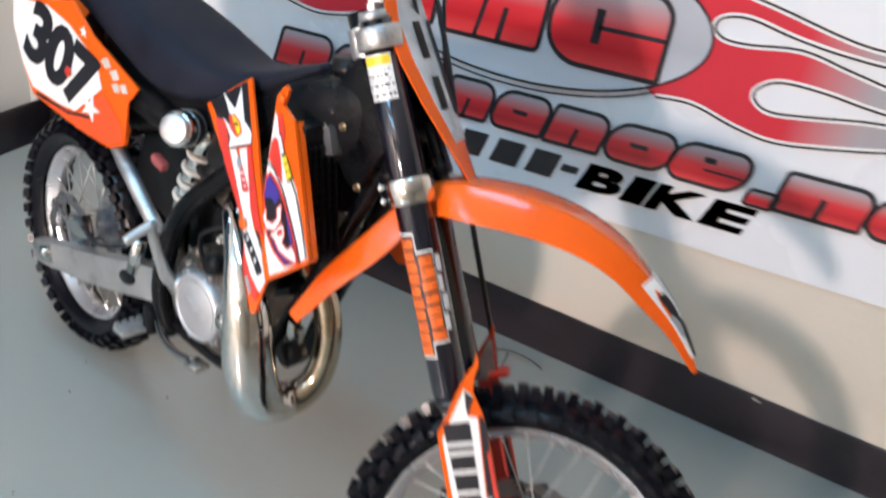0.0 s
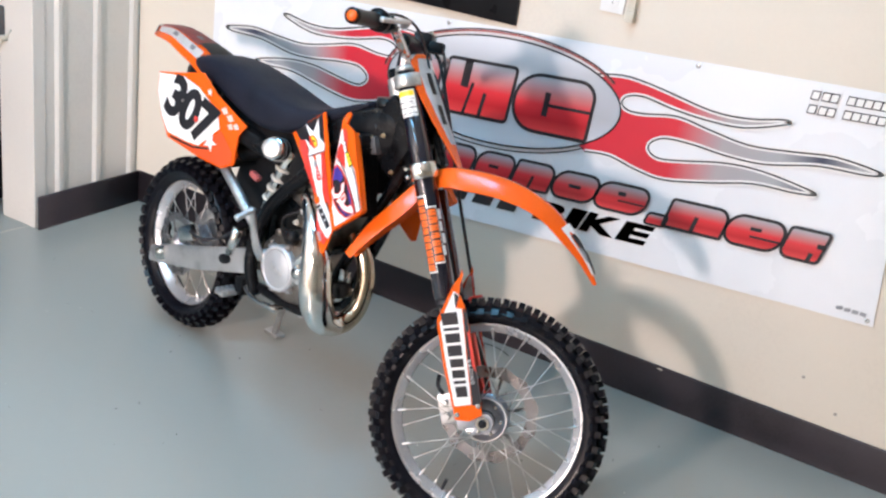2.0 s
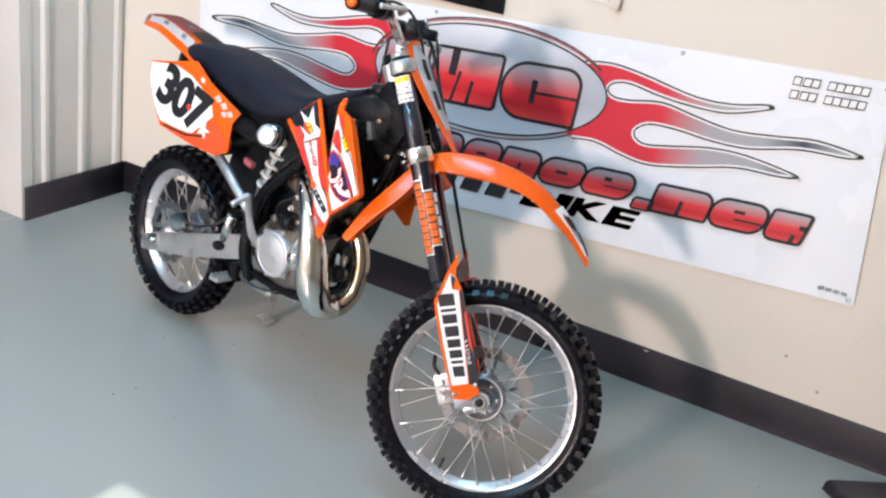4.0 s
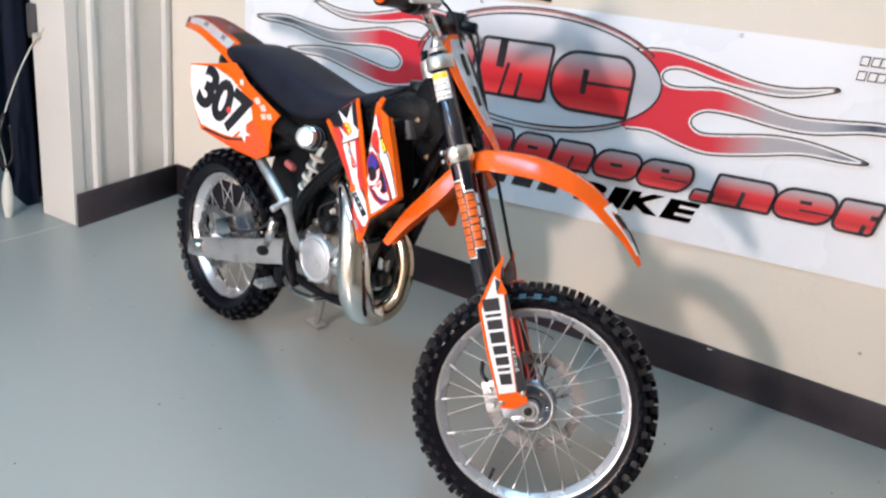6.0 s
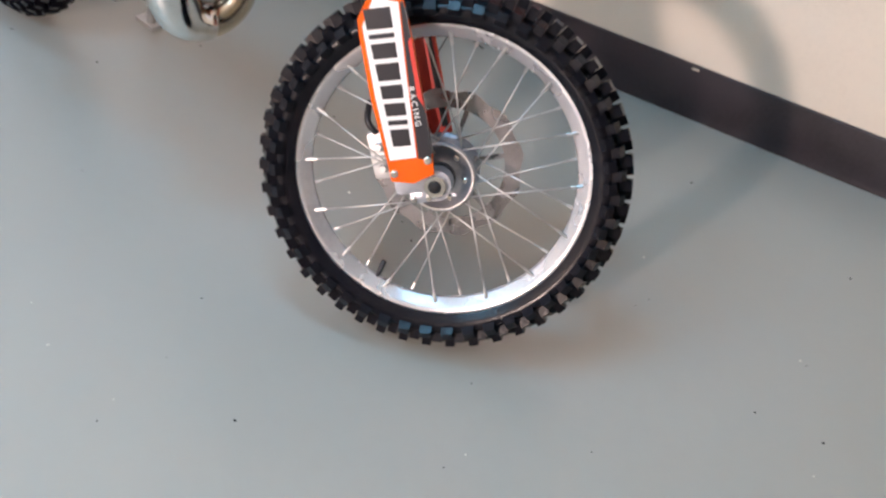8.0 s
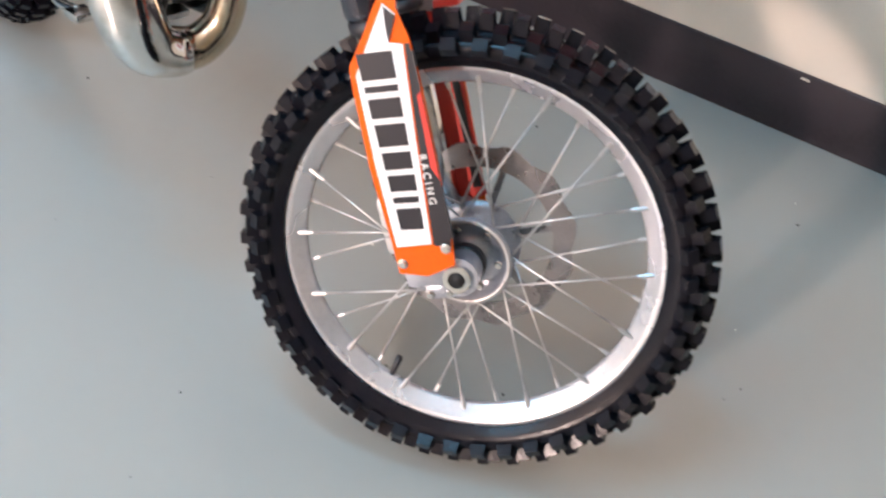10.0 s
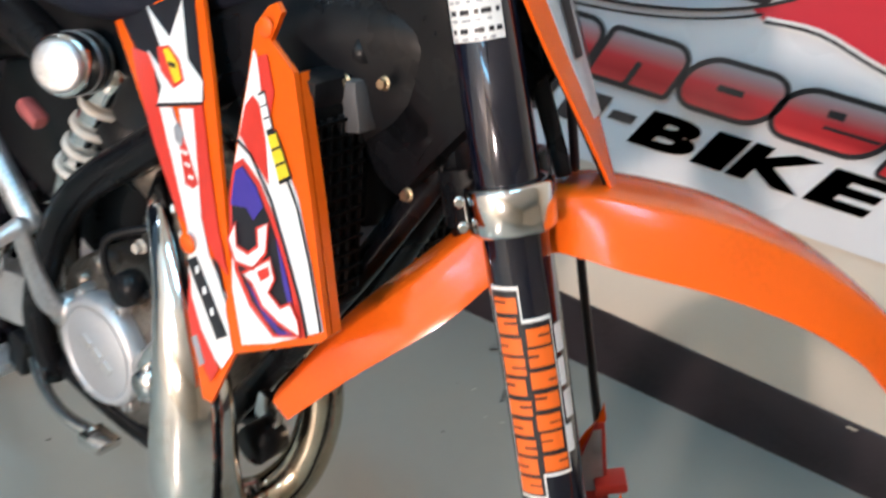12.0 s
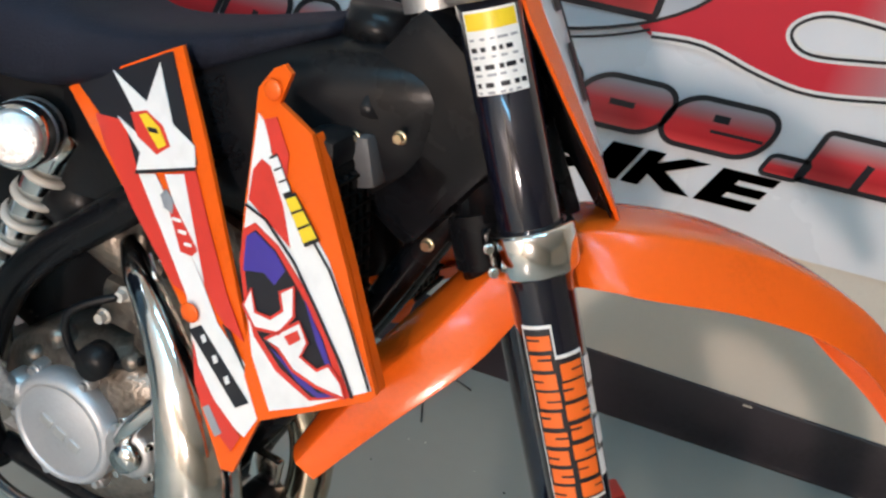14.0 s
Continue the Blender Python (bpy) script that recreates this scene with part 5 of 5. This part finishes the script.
    ink(sh, "badge", PRED, 0.0036, (0.5760, 0.5005), (0.5927, 0.5088), (0.6139, 0.5039), (0.6262, 0.4918), (0.6141, 0.4799), (0.5889, 0.4852))
    ink(sh, "badge_shape", PYELLOW, 0.0042, (0.5865, 0.5028), (0.5941, 0.5069), (0.6114, 0.5015), (0.6224, 0.4913), (0.6150, 0.4852), (0.6015, 0.4930))
    ink(sh, "badge_bar", PBLACK, 0.0048, (0.5986, 0.4974), (0.6089, 0.4996), (0.6117, 0.4968), (0.6014, 0.4945))
    ink(sh, "small_badge", PRED, 0.0034, (0.6338, 0.4503), (0.6413, 0.4514), (0.6777, 0.4260), (0.6731, 0.4193), (0.6608, 0.4175))
    ink(sh, "badge_tip", PGREY, 0.0040, (0.6274, 0.4515), (0.6320, 0.4583), (0.6425, 0.4525), (0.6444, 0.4426), (0.6342, 0.4432))
    for k in range(3):
        u0, w0 = 0.7004 + 0.0160 * k, 0.3635 - 0.0095 * k
        ink(sh, "bar_slit", WHITE, 0.0036, (u0, w0), (u0 + 0.004, w0 - 0.0045), (u0 + 0.0075, w0 - 0.001), (u0 + 0.0035, w0 + 0.0035))
        bp("badge_slit", band([(0.645 + 0.009 * k, 0.439 - 0.0068 * k), (0.655 + 0.008 * k, 0.441 - 0.0068 * k)], shroud_face(s, 0.0040), 0.0026, G), WHITE, "", sh)
    ink(fb, "white_field", WHITE, 0.0012, (0.7061, 0.5513), (0.7155, 0.5461), (0.7259, 0.5290), (0.7484, 0.5045), (0.7768, 0.4922), (0.7990, 0.4775), (0.8325, 0.4410), (0.8617, 0.4079), (0.8163, 0.3685), (0.7827, 0.3446), (0.7539, 0.3769), (0.7307, 0.4258), (0.7182, 0.4647), (0.7111, 0.5111))
    ink(fb, "red_field", PRED, 0.0018, (0.7159, 0.4875), (0.7136, 0.5104), (0.7191, 0.5211), (0.7288, 0.5192), (0.7487, 0.4966), (0.7638, 0.4709), (0.7353, 0.4809))
    ink(fb, "red_strip", PRED, 0.0018, (0.7129, 0.5489), (0.7235, 0.5551), (0.7424, 0.5339), (0.7471, 0.5073), (0.7271, 0.5301))
    ink(fb, "oval_rim", PRED, 0.0022, (0.7182, 0.4647), (0.7273, 0.4739), (0.7535, 0.4675), (0.7853, 0.4494), (0.8154, 0.4270), (0.8471, 0.3943), (0.8150, 0.3730), (0.7802, 0.3775), (0.7521, 0.3921), (0.7335, 0.4164), (0.7217, 0.4403))
    ink(fb, "oval", PBLACK, 0.0027, (0.7231, 0.4614), (0.7299, 0.4693), (0.7525, 0.4634), (0.7821, 0.4451), (0.8122, 0.4227), (0.8407, 0.3914), (0.8160, 0.3769), (0.7823, 0.3826), (0.7554, 0.3965), (0.7369, 0.4199), (0.7264, 0.4420))
    ink(fb, "blue_field", PBLUE, 0.0032, (0.7231, 0.4614), (0.7299, 0.4683), (0.7526, 0.4624), (0.7657, 0.4535), (0.7594, 0.4389), (0.7476, 0.4431), (0.7349, 0.4383), (0.7279, 0.4353))
    ink(fb, "blue_field", PBLUE, 0.0032, (0.7891, 0.4413), (0.8122, 0.4217), (0.8406, 0.3923), (0.8296, 0.3970), (0.8079, 0.4182))
    ink(fb, "blue_field", PBLUE, 0.0033, (0.7705, 0.3921), (0.7865, 0.3900), (0.8202, 0.3833), (0.8385, 0.3910), (0.8214, 0.3797), (0.8015, 0.3810))
    mark = [(0.7361, 0.4110), (0.7401, 0.4272), (0.7489, 0.4120), (0.7639, 0.4143), (0.7726, 0.4253), (0.7664, 0.4370), (0.7774, 0.4473), (0.7840, 0.4260), (0.7745, 0.4072), (0.7518, 0.3998)]
    bp("white_mark", slab(mark, shroud_face(s, 0.0070), G), WHITE, "", fb)
    bp("mark_edge", band(mark, shroud_face(s, 0.0076), 0.0024, G, True), PRED, "", fb)
    mark = [(0.7635, 0.3968), (0.7897, 0.4250), (0.8013, 0.4143), (0.7985, 0.4014), (0.8152, 0.3994), (0.8237, 0.4083), (0.8371, 0.4020), (0.8439, 0.3928), (0.8320, 0.3899), (0.8178, 0.3876), (0.7956, 0.3877), (0.7772, 0.3961)]
    bp("white_mark", slab(mark, shroud_face(s, 0.0070), G), WHITE, "", fb)
    bp("mark_edge", band(mark, shroud_face(s, 0.0076), 0.0024, G, True), PRED, "", fb)
    ink(fb, "mark_slit", PRED, 0.0047, (0.7801, 0.4081), (0.7900, 0.4183), (0.7947, 0.4133), (0.7871, 0.4044))
    for name, material, quad, n in (("yellow_shape", PYELLOW, ((0.7496, 0.5037), (0.7575, 0.5096), (0.7861, 0.4885), (0.7762, 0.4794)), 3), ("pale_shape", WHITE, ((0.7273, 0.5251), (0.7330, 0.5298), (0.7528, 0.5100), (0.7472, 0.5054)), 3)):
        a, b, c, d = (Vector(p) for p in quad)
        ink(fb, "shape_edge", PBLACK, 0.0028, *(tuple(q + (q - (a + b + c + d) / 4) * 0.10) for q in (a, b, c, d)))
        for k in range(n):
            f0, f1 = (k + 0.06) / n, (k + 0.90) / n
            ink(fb, name, material, 0.0034, tuple(a.lerp(d, f0)), tuple(b.lerp(c, f0)), tuple(b.lerp(c, f1)), tuple(a.lerp(d, f1)))
    bp("pin_line", band([(0.7149, 0.4833), (0.7364, 0.4811), (0.7711, 0.4630), (0.8004, 0.4400), (0.8323, 0.4135), (0.8492, 0.3956)], shroud_face(s, 0.0062), 0.0020, G), PBLACK, "", fb)
    bp("pin_line", band([(0.7757, 0.4901), (0.8026, 0.4722), (0.8314, 0.4427), (0.8606, 0.4077)], shroud_face(s, 0.0062), 0.0018, G), PBLACK, "", fb)
    for u, w, r in ((0.6860, 0.3775, 0.009), (0.7154, 0.5727, 0.008)):
        d = disc(r, -0.003, 0.0, 18)
        d.transform(Matrix.Translation(shroud_face(s, 0.0045)(u, w, 0)))
        bp("shroud_screw", d, ORANGE, "", sh)
for s in (-1, 1):
    rad = bp("radiator", box(0.035, 0.062, 0.17, at(0.770, s * 0.074, 0.452, 0, -12), 0.005), RADI, "black alloy radiator")
    for k in range(13):
        bp("fin", box(0.004, 0.058, 0.0025, at(0.7915 - 0.0028 * (k - 6), s * 0.074, 0.452 + 0.0125 * (k - 6), 0, -12)), RADI, "", rad)
    for dw in (0.03, 0.085):
        b = bolt(0.006, 0.006)
        b.transform(at(0.762 - dw * 0.2, s * 0.074 - 0.033, 0.455 + dw * 0.6))
        bp("radiator_bolt", b, STEEL, "", rad)
    bp("radiator_tank", box(0.036, 0.056, 0.026, at(0.750, s * 0.072, 0.543, 0, -12), 0.010), BLACK, "", rad)
    bp("radiator_guard", join(*[tube([(0.805, s * (0.048 + 0.012 * k), 0.38), (0.772, s * (0.048 + 0.012 * k), 0.53)], 0.003, 6) for k in range(5)]), BLACK, "", rad)
bp("coolant_hose", tube([(0.77, -0.05, 0.58), (0.70, -0.02, 0.52), (0.66, 0, 0.46)], 0.012, 12), BLACK, "black coolant hose")
bp("electrics_box", box(0.068, 0.026, 0.042, at(0.752, -0.055, 0.527, 0, -22), 0.006), GREYBOX, "mid grey electrics box")
for u, w in ((0.7625, 0.552), (0.799, 0.567), (0.843, 0.494)):
    bl = bolt(0.0042, 0.006)
    bl.transform(at(u, -0.062, w))
    bp("frame_bolt", bl, BRASS)
bp("ignition_coil", box(0.05, 0.03, 0.045, at(0.815, -0.03, 0.535, 0, 20), 0.006), FRAME, "black coil under the tank")

# engine -------------------------------------------------------------------
crank = bp("crankcase", section_body([(0.43, 0.075, 0.18, 0.050), (0.47, 0.050, 0.215, 0.060), (0.54, 0.035, 0.240, 0.066), (0.59, 0.045, 0.24, 0.066), (0.635, 0.075, 0.22, 0.056), (0.66, 0.11, 0.18, 0.04)], 22, 0.5), ENGINE, "grey cast engine case")
CU, CW, CV = 0.534, 0.141, -0.085
cov = disc(0.058, CV, -0.05, 44, bevel=0.006)
cov.transform(at(CU, 0, CW))
bp("clutch_cover", cov, COVER, "round silver clutch cover", crank)
rim_ = lathe([(0.050, CV - 0.001), (0.056, CV - 0.002), (0.061, CV + 0.004), (0.061, -0.055), (0.050, -0.055)], 44, True)
rim_.transform(at(CU, 0, CW))
bp("cover_rim", rim_, COVER, "", crank)
for k in range(6):
    a = radians(60 * k + 15)
    b = bolt(0.0045, 0.006)
    b.transform(at(CU + 0.064 * math.cos(a), -0.075, CW + 0.064 * math.sin(a)))
    bp("cover_bolt", join(b, box(0.013, 0.026, 0.013, at(CU + 0.064 * math.cos(a), -0.061, CW + 0.064 * math.sin(a)), 0.004)), ALU, "", crank)
for k in range(3):
    bp("cover_mark", box(0.014, 0.0025, 0.011, at(CU - 0.018 + 0.018 * k, CV - 0.0004, CW + 0.004 - 0.006 * k, 0, 18), 0.001), ALU, "", crank)
wp = disc(0.030, -0.085, -0.05, 28, bevel=0.006)
wp.transform(at(0.612, 0, 0.158))
pump = bp("water_pump_cover", wp, ALU, "silver water pump cover", crank)
bp("pump_dome", tube([(0.618, -0.080, 0.162), (0.620, -0.098, 0.164)], [0.017, 0.014], 20), STEEL, "", crank)
bp("pump_outlet", tube([(0.606, -0.082, 0.172), (0.618, -0.086, 0.200), (0.640, -0.080, 0.235)], [0.010, 0.009, 0.009], 16), STEEL, "chromed water pipe", crank)
for k in range(5):
    a = radians(72 * k + 40)
    b = bolt(0.0042, 0.008)
    b.transform(at(0.612 + 0.031 * math.cos(a), -0.076, 0.158 + 0.031 * math.sin(a)))
    bp("pump_bolt", b, STEEL, "", crank)
bp("oil_filler", tube([(0.556, -0.062, 0.232), (0.557, -0.082, 0.234)], [0.019, 0.017], 18), BLACK, "black oil filler cap", crank)
for u, w, r in ((0.50, 0.225, 0.012), (0.59, 0.245, 0.010), (0.475, 0.19, 0.009)):
    bp("case_boss", tube([(u, -0.045, w), (u, -0.068, w)], [r, r * 0.8], 12), ENGINE, "", crank)
cyl = bp("cylinder", join(box(0.11, 0.12, 0.12, at(0.645, 0, 0.30, 0, 14), 0.016), box(0.115, 0.125, 0.02, at(0.660, 0, 0.366, 0, 14), 0.006), box(0.095, 0.10, 0.05, at(0.668, 0, 0.398, 0, 14), 0.014)), ENGINE, "grey cast cylinder and head")
for k in range(4):
    b = bolt(0.006, 0.008)
    b.transform(at(0.615 + 0.03 * k, -0.064, 0.372 - 0.007 * k))
    bp("head_bolt", b, STEEL, "", cyl)
bp("power_valve_cover", box(0.05, 0.03, 0.05, at(0.675, -0.07, 0.275, 0, 14), 0.008), ENGINE, "", cyl)
bp("spark_plug_cap", tube([(0.672, 0, 0.42), (0.680, -0.005, 0.455), (0.70, -0.01, 0.47)], 0.010, 10), BLACK, "", cyl)
carb = bp("carburettor", join(tube([(0.60, 0, 0.30), (0.535, 0, 0.315), (0.50, 0, 0.33)], [0.028, 0.03, 0.034], 18), box(0.05, 0.055, 0.05, at(0.55, -0.01, 0.275), 0.01), tube([(0.55, -0.01, 0.33), (0.556, -0.01, 0.375)], 0.021, 16)), ENGINE, "grey cast carburettor")
for du, dw in ((0.0, 0.0), (0.03, -0.02), (-0.02, -0.035)):
    b = bolt(0.006, 0.01)
    b.transform(at(0.56 + du, -0.045, 0.30 + dw))
    bp("carb_screw", b, SPRING, "", carb)
bp("fuel_hose", tube([(0.56, -0.05, 0.30), (0.52, -0.075, 0.27), (0.54, -0.07, 0.22), (0.60, -0.06, 0.25)], 0.0045, 8), BLACK, "black fuel hose")
bp("intake_boot", tube([(0.50, 0, 0.33), (0.44, 0, 0.36)], [0.034, 0.045], 18), BLACK, "black rubber intake boot")

# exhaust
bp("expansion_chamber", tube([(0.560, -0.040, 0.350), (0.598, -0.078, 0.353), (0.630, -0.098, 0.344), (0.664, -0.114, 0.320), (0.692, -0.124, 0.288), (0.717, -0.128, 0.240), (0.734, -0.126, 0.155), (0.744, -0.106, 0.098), (0.750, -0.078, 0.0795), (0.753, -0.058, 0.0780)],
                             [0.014, 0.015, 0.0165, 0.020, 0.027, 0.036, 0.041, 0.037, 0.031, 0.0290], 28, 8), PIPE, "shiny nickel-plated expansion chamber")
bp("header_pipe", tube([(0.745, -0.072, 0.0788), (0.756, -0.040, 0.082), (0.766, -0.012, 0.113), (0.768, 0.0, 0.165), (0.758, 0.004, 0.212), (0.735, 0.003, 0.255), (0.70, 0, 0.285)], [0.030, 0.0265, 0.0235, 0.022, 0.0215, 0.022, 0.024], 26, 8), HEADER, "heat-tinted header pipe")
bp("pipe_mount", box(0.03, 0.012, 0.03, at(0.745, -0.05, 0.20), 0.004), STEEL, "steel pipe bracket")
bp("pipe_rubber", tube([(0.748, -0.07, 0.165), (0.748, -0.04, 0.165)], 0.02, 16), BLACK, "black rubber mount")
bp("silencer", tube([(0.45, -0.045, 0.40), (0.36, -0.055, 0.42), (0.20, -0.062, 0.44), (0.06, -0.068, 0.455)], [0.018, 0.026, 0.030, 0.028], 20), BLACK, "dark silencer behind the side panel")

# swingarm, shock, controls
for s in (-1, 1):
    arm = loft([[Vector((u, s * (v + dv), w + dw)) for dv, dw in ((-0.013, -h), (0.013, -h), (0.015, -h * 0.6), (0.015, h * 0.6), (0.013, h), (-0.013, h), (-0.015, h * 0.6), (-0.015, -h * 0.6))]
                for u, v, w, h in ((-0.012, 0.078, -0.022, 0.023), (0.05, 0.077, -0.004, 0.028), (0.20, 0.072, 0.040, 0.033), (0.32, 0.064, 0.082, 0.035), (0.41, 0.060, 0.112, 0.034))])
    bmesh.ops.recalc_face_normals(arm, faces=arm.faces[:])
    sa = bp("swingarm", arm, ALU, "silver alloy swingarm")
    bp("axle_block", box(0.05, 0.034, 0.040, at(0.040, s * 0.080, -0.003, 0, -16), 0.005), STEEL, "", sa)
    b = tube([(0.043, s * 0.095, 0.0), (0.043, s * 0.104, 0.0)], 0.0125, 6)
    bp("axle_nut", b, STEEL, "", sa)
    bp("adjuster_bolt", tube([(0.008, s * 0.080, -0.016), (-0.032, s * 0.080, -0.029)], 0.0042, 8), STEEL, "", sa)
bp("swingarm_bridge", box(0.06, 0.15, 0.06, at(0.355, 0, 0.092, 0, -18), 0.012), ALU, "silver swingarm crosspiece")
ov = disc(0.014, -0.004, 0.004, 24)
ov.transform(at(0.318, -0.079, 0.084, 0, -18) @ Matrix.Diagonal((1.8, 1, 1, 1)))
bp("swingarm_slider", ov, BLACK, "black oval plug in the swingarm")
bp("chain", join(*[box(0.36, 0.009, 0.011, at(0.22, 0.062, z, 0, a), 0.002) for z, a in ((0.135, -5), (0.005, -22))]), PBLACK, "dark drive chain")
shock = bp("shock_body", tube([(0.466, -0.030, 0.43), (0.397, -0.028, 0.24), (0.385, -0.01, 0.10)], [0.022, 0.018, 0.016], 16), STEEL, "steel shock absorber")
coil = []
for k in range(90):
    t = k / 89
    a = t * 2 * math.pi * 4.5
    c = Vector((0.456, -0.032, 0.400)).lerp(Vector((0.405, -0.030, 0.262)), t)
    coil.append(c + Vector((0.022 * math.cos(a), 0.022 * math.sin(a), 0)))
bp("spring", tube(coil, 0.0042, 8, smooth=False), SPRING, "white coil spring", shock)
res = bp("shock_reservoir", tube([(0.440, -0.040, 0.423), (0.444, -0.046, 0.424), (0.466, -0.096, 0.438), (0.469, -0.102, 0.440)], [0.026, 0.030, 0.030, 0.027], 28, smooth=False), STEEL, "chromed shock reservoir")
bp("reservoir_cap", tube([(0.468, -0.101, 0.4395), (0.470, -0.105, 0.441), (0.471, -0.107, 0.4415)], [0.025, 0.025, 0.021], 24, smooth=False), ALU, "", res)
for f in (0.3, 0.7):
    c = Vector((0.444, -0.046, 0.424)).lerp(Vector((0.466, -0.096, 0.438)), f)
    d = Vector((0.022, -0.050, 0.014)).normalized() * 0.0018
    bp("reservoir_band", tube([c - d, c + d], 0.0308, 28), ALU, "", res)
bp("orange_cover", box(0.036, 0.018, 0.017, at(0.372, -0.060, 0.334, 0, 14), 0.006), DULLRED, "red plastic shock cover")
ks = bp("kick_starter", tube([(0.468, -0.075, 0.150), (0.466, -0.096, 0.168), (0.470, -0.118, 0.215), (0.476, -0.138, 0.270), (0.478, -0.142, 0.286)], [0.013, 0.012, 0.0095, 0.009, 0.010], 12), ALU, "silver kick starter lever")
bp("kick_pedal", tube([(0.478, -0.140, 0.284), (0.476, -0.160, 0.276), (0.474, -0.186, 0.263)], [0.010, 0.008, 0.0085], 12), ALU, "", ks)
bp("kick_boss", tube([(0.468, -0.045, 0.152), (0.468, -0.088, 0.152)], 0.016, 16), ALU, "", ks)
peg = bp("foot_peg", join(box(0.036, 0.060, 0.009, at(0.375, -0.100, 0.014), 0.003), *[box(0.005, 0.009, 0.008, at(0.361 + 0.028 * (k % 2), -0.078 - 0.015 * (k // 2), 0.021)) for k in range(8)]), ALU, "toothed steel foot peg")
bp("peg_bracket", box(0.03, 0.03, 0.05, at(0.392, -0.068, 0.035), 0.006), FRAME, "", peg)
pedal = bp("brake_pedal", tube([(0.41, -0.070, 0.042), (0.45, -0.086, 0.036), (0.50, -0.094, 0.036), (0.552, -0.092, 0.044)], [0.008, 0.007, 0.007, 0.008], 12), STEEL, "silver rear brake pedal")
bp("pedal_tip", box(0.036, 0.03, 0.012, at(0.562, -0.094, 0.046, 0, -8), 0.003), STEEL, "", pedal)
bp("rear_master_cylinder", tube([(0.333, -0.078, 0.107), (0.361, -0.084, 0.183)], [0.012, 0.014], 16), STEEL, "polished rear brake cylinder")
bp("rear_caliper", box(0.07, 0.035, 0.05, at(0.105, -0.048, 0.075, 0, -30), 0.010), STEEL, "alloy rear brake caliper")
bp("rear_brake_hose", tube([(0.12, -0.06, 0.09), (0.22, -0.085, 0.105), (0.30, -0.082, 0.14), (0.35, -0.084, 0.18)], 0.004, 8), PBLACK, "black rear brake hose")
bp("engine_mount", box(0.07, 0.10, 0.02, at(0.69, 0, 0.245, 0, -30), 0.006), FRAME, "black engine mount")
bp("skid_plate", box(0.17, 0.09, 0.010, at(0.525, 0, 0.034), 0.004), ALU, "alloy skid plate")
stand_leg = bp("side_stand", tube([(0.40, 0.085, 0.03), (0.31, 0.16, -0.11), (0.245, 0.205, -0.217)], [0.011, 0.010, 0.010], 12), ALU, "silver side stand")
bp("stand_foot", box(0.06, 0.035, 0.010, at(0.24, 0.208, -0.2195, 5.7), 0.003), ALU, "", stand_leg)
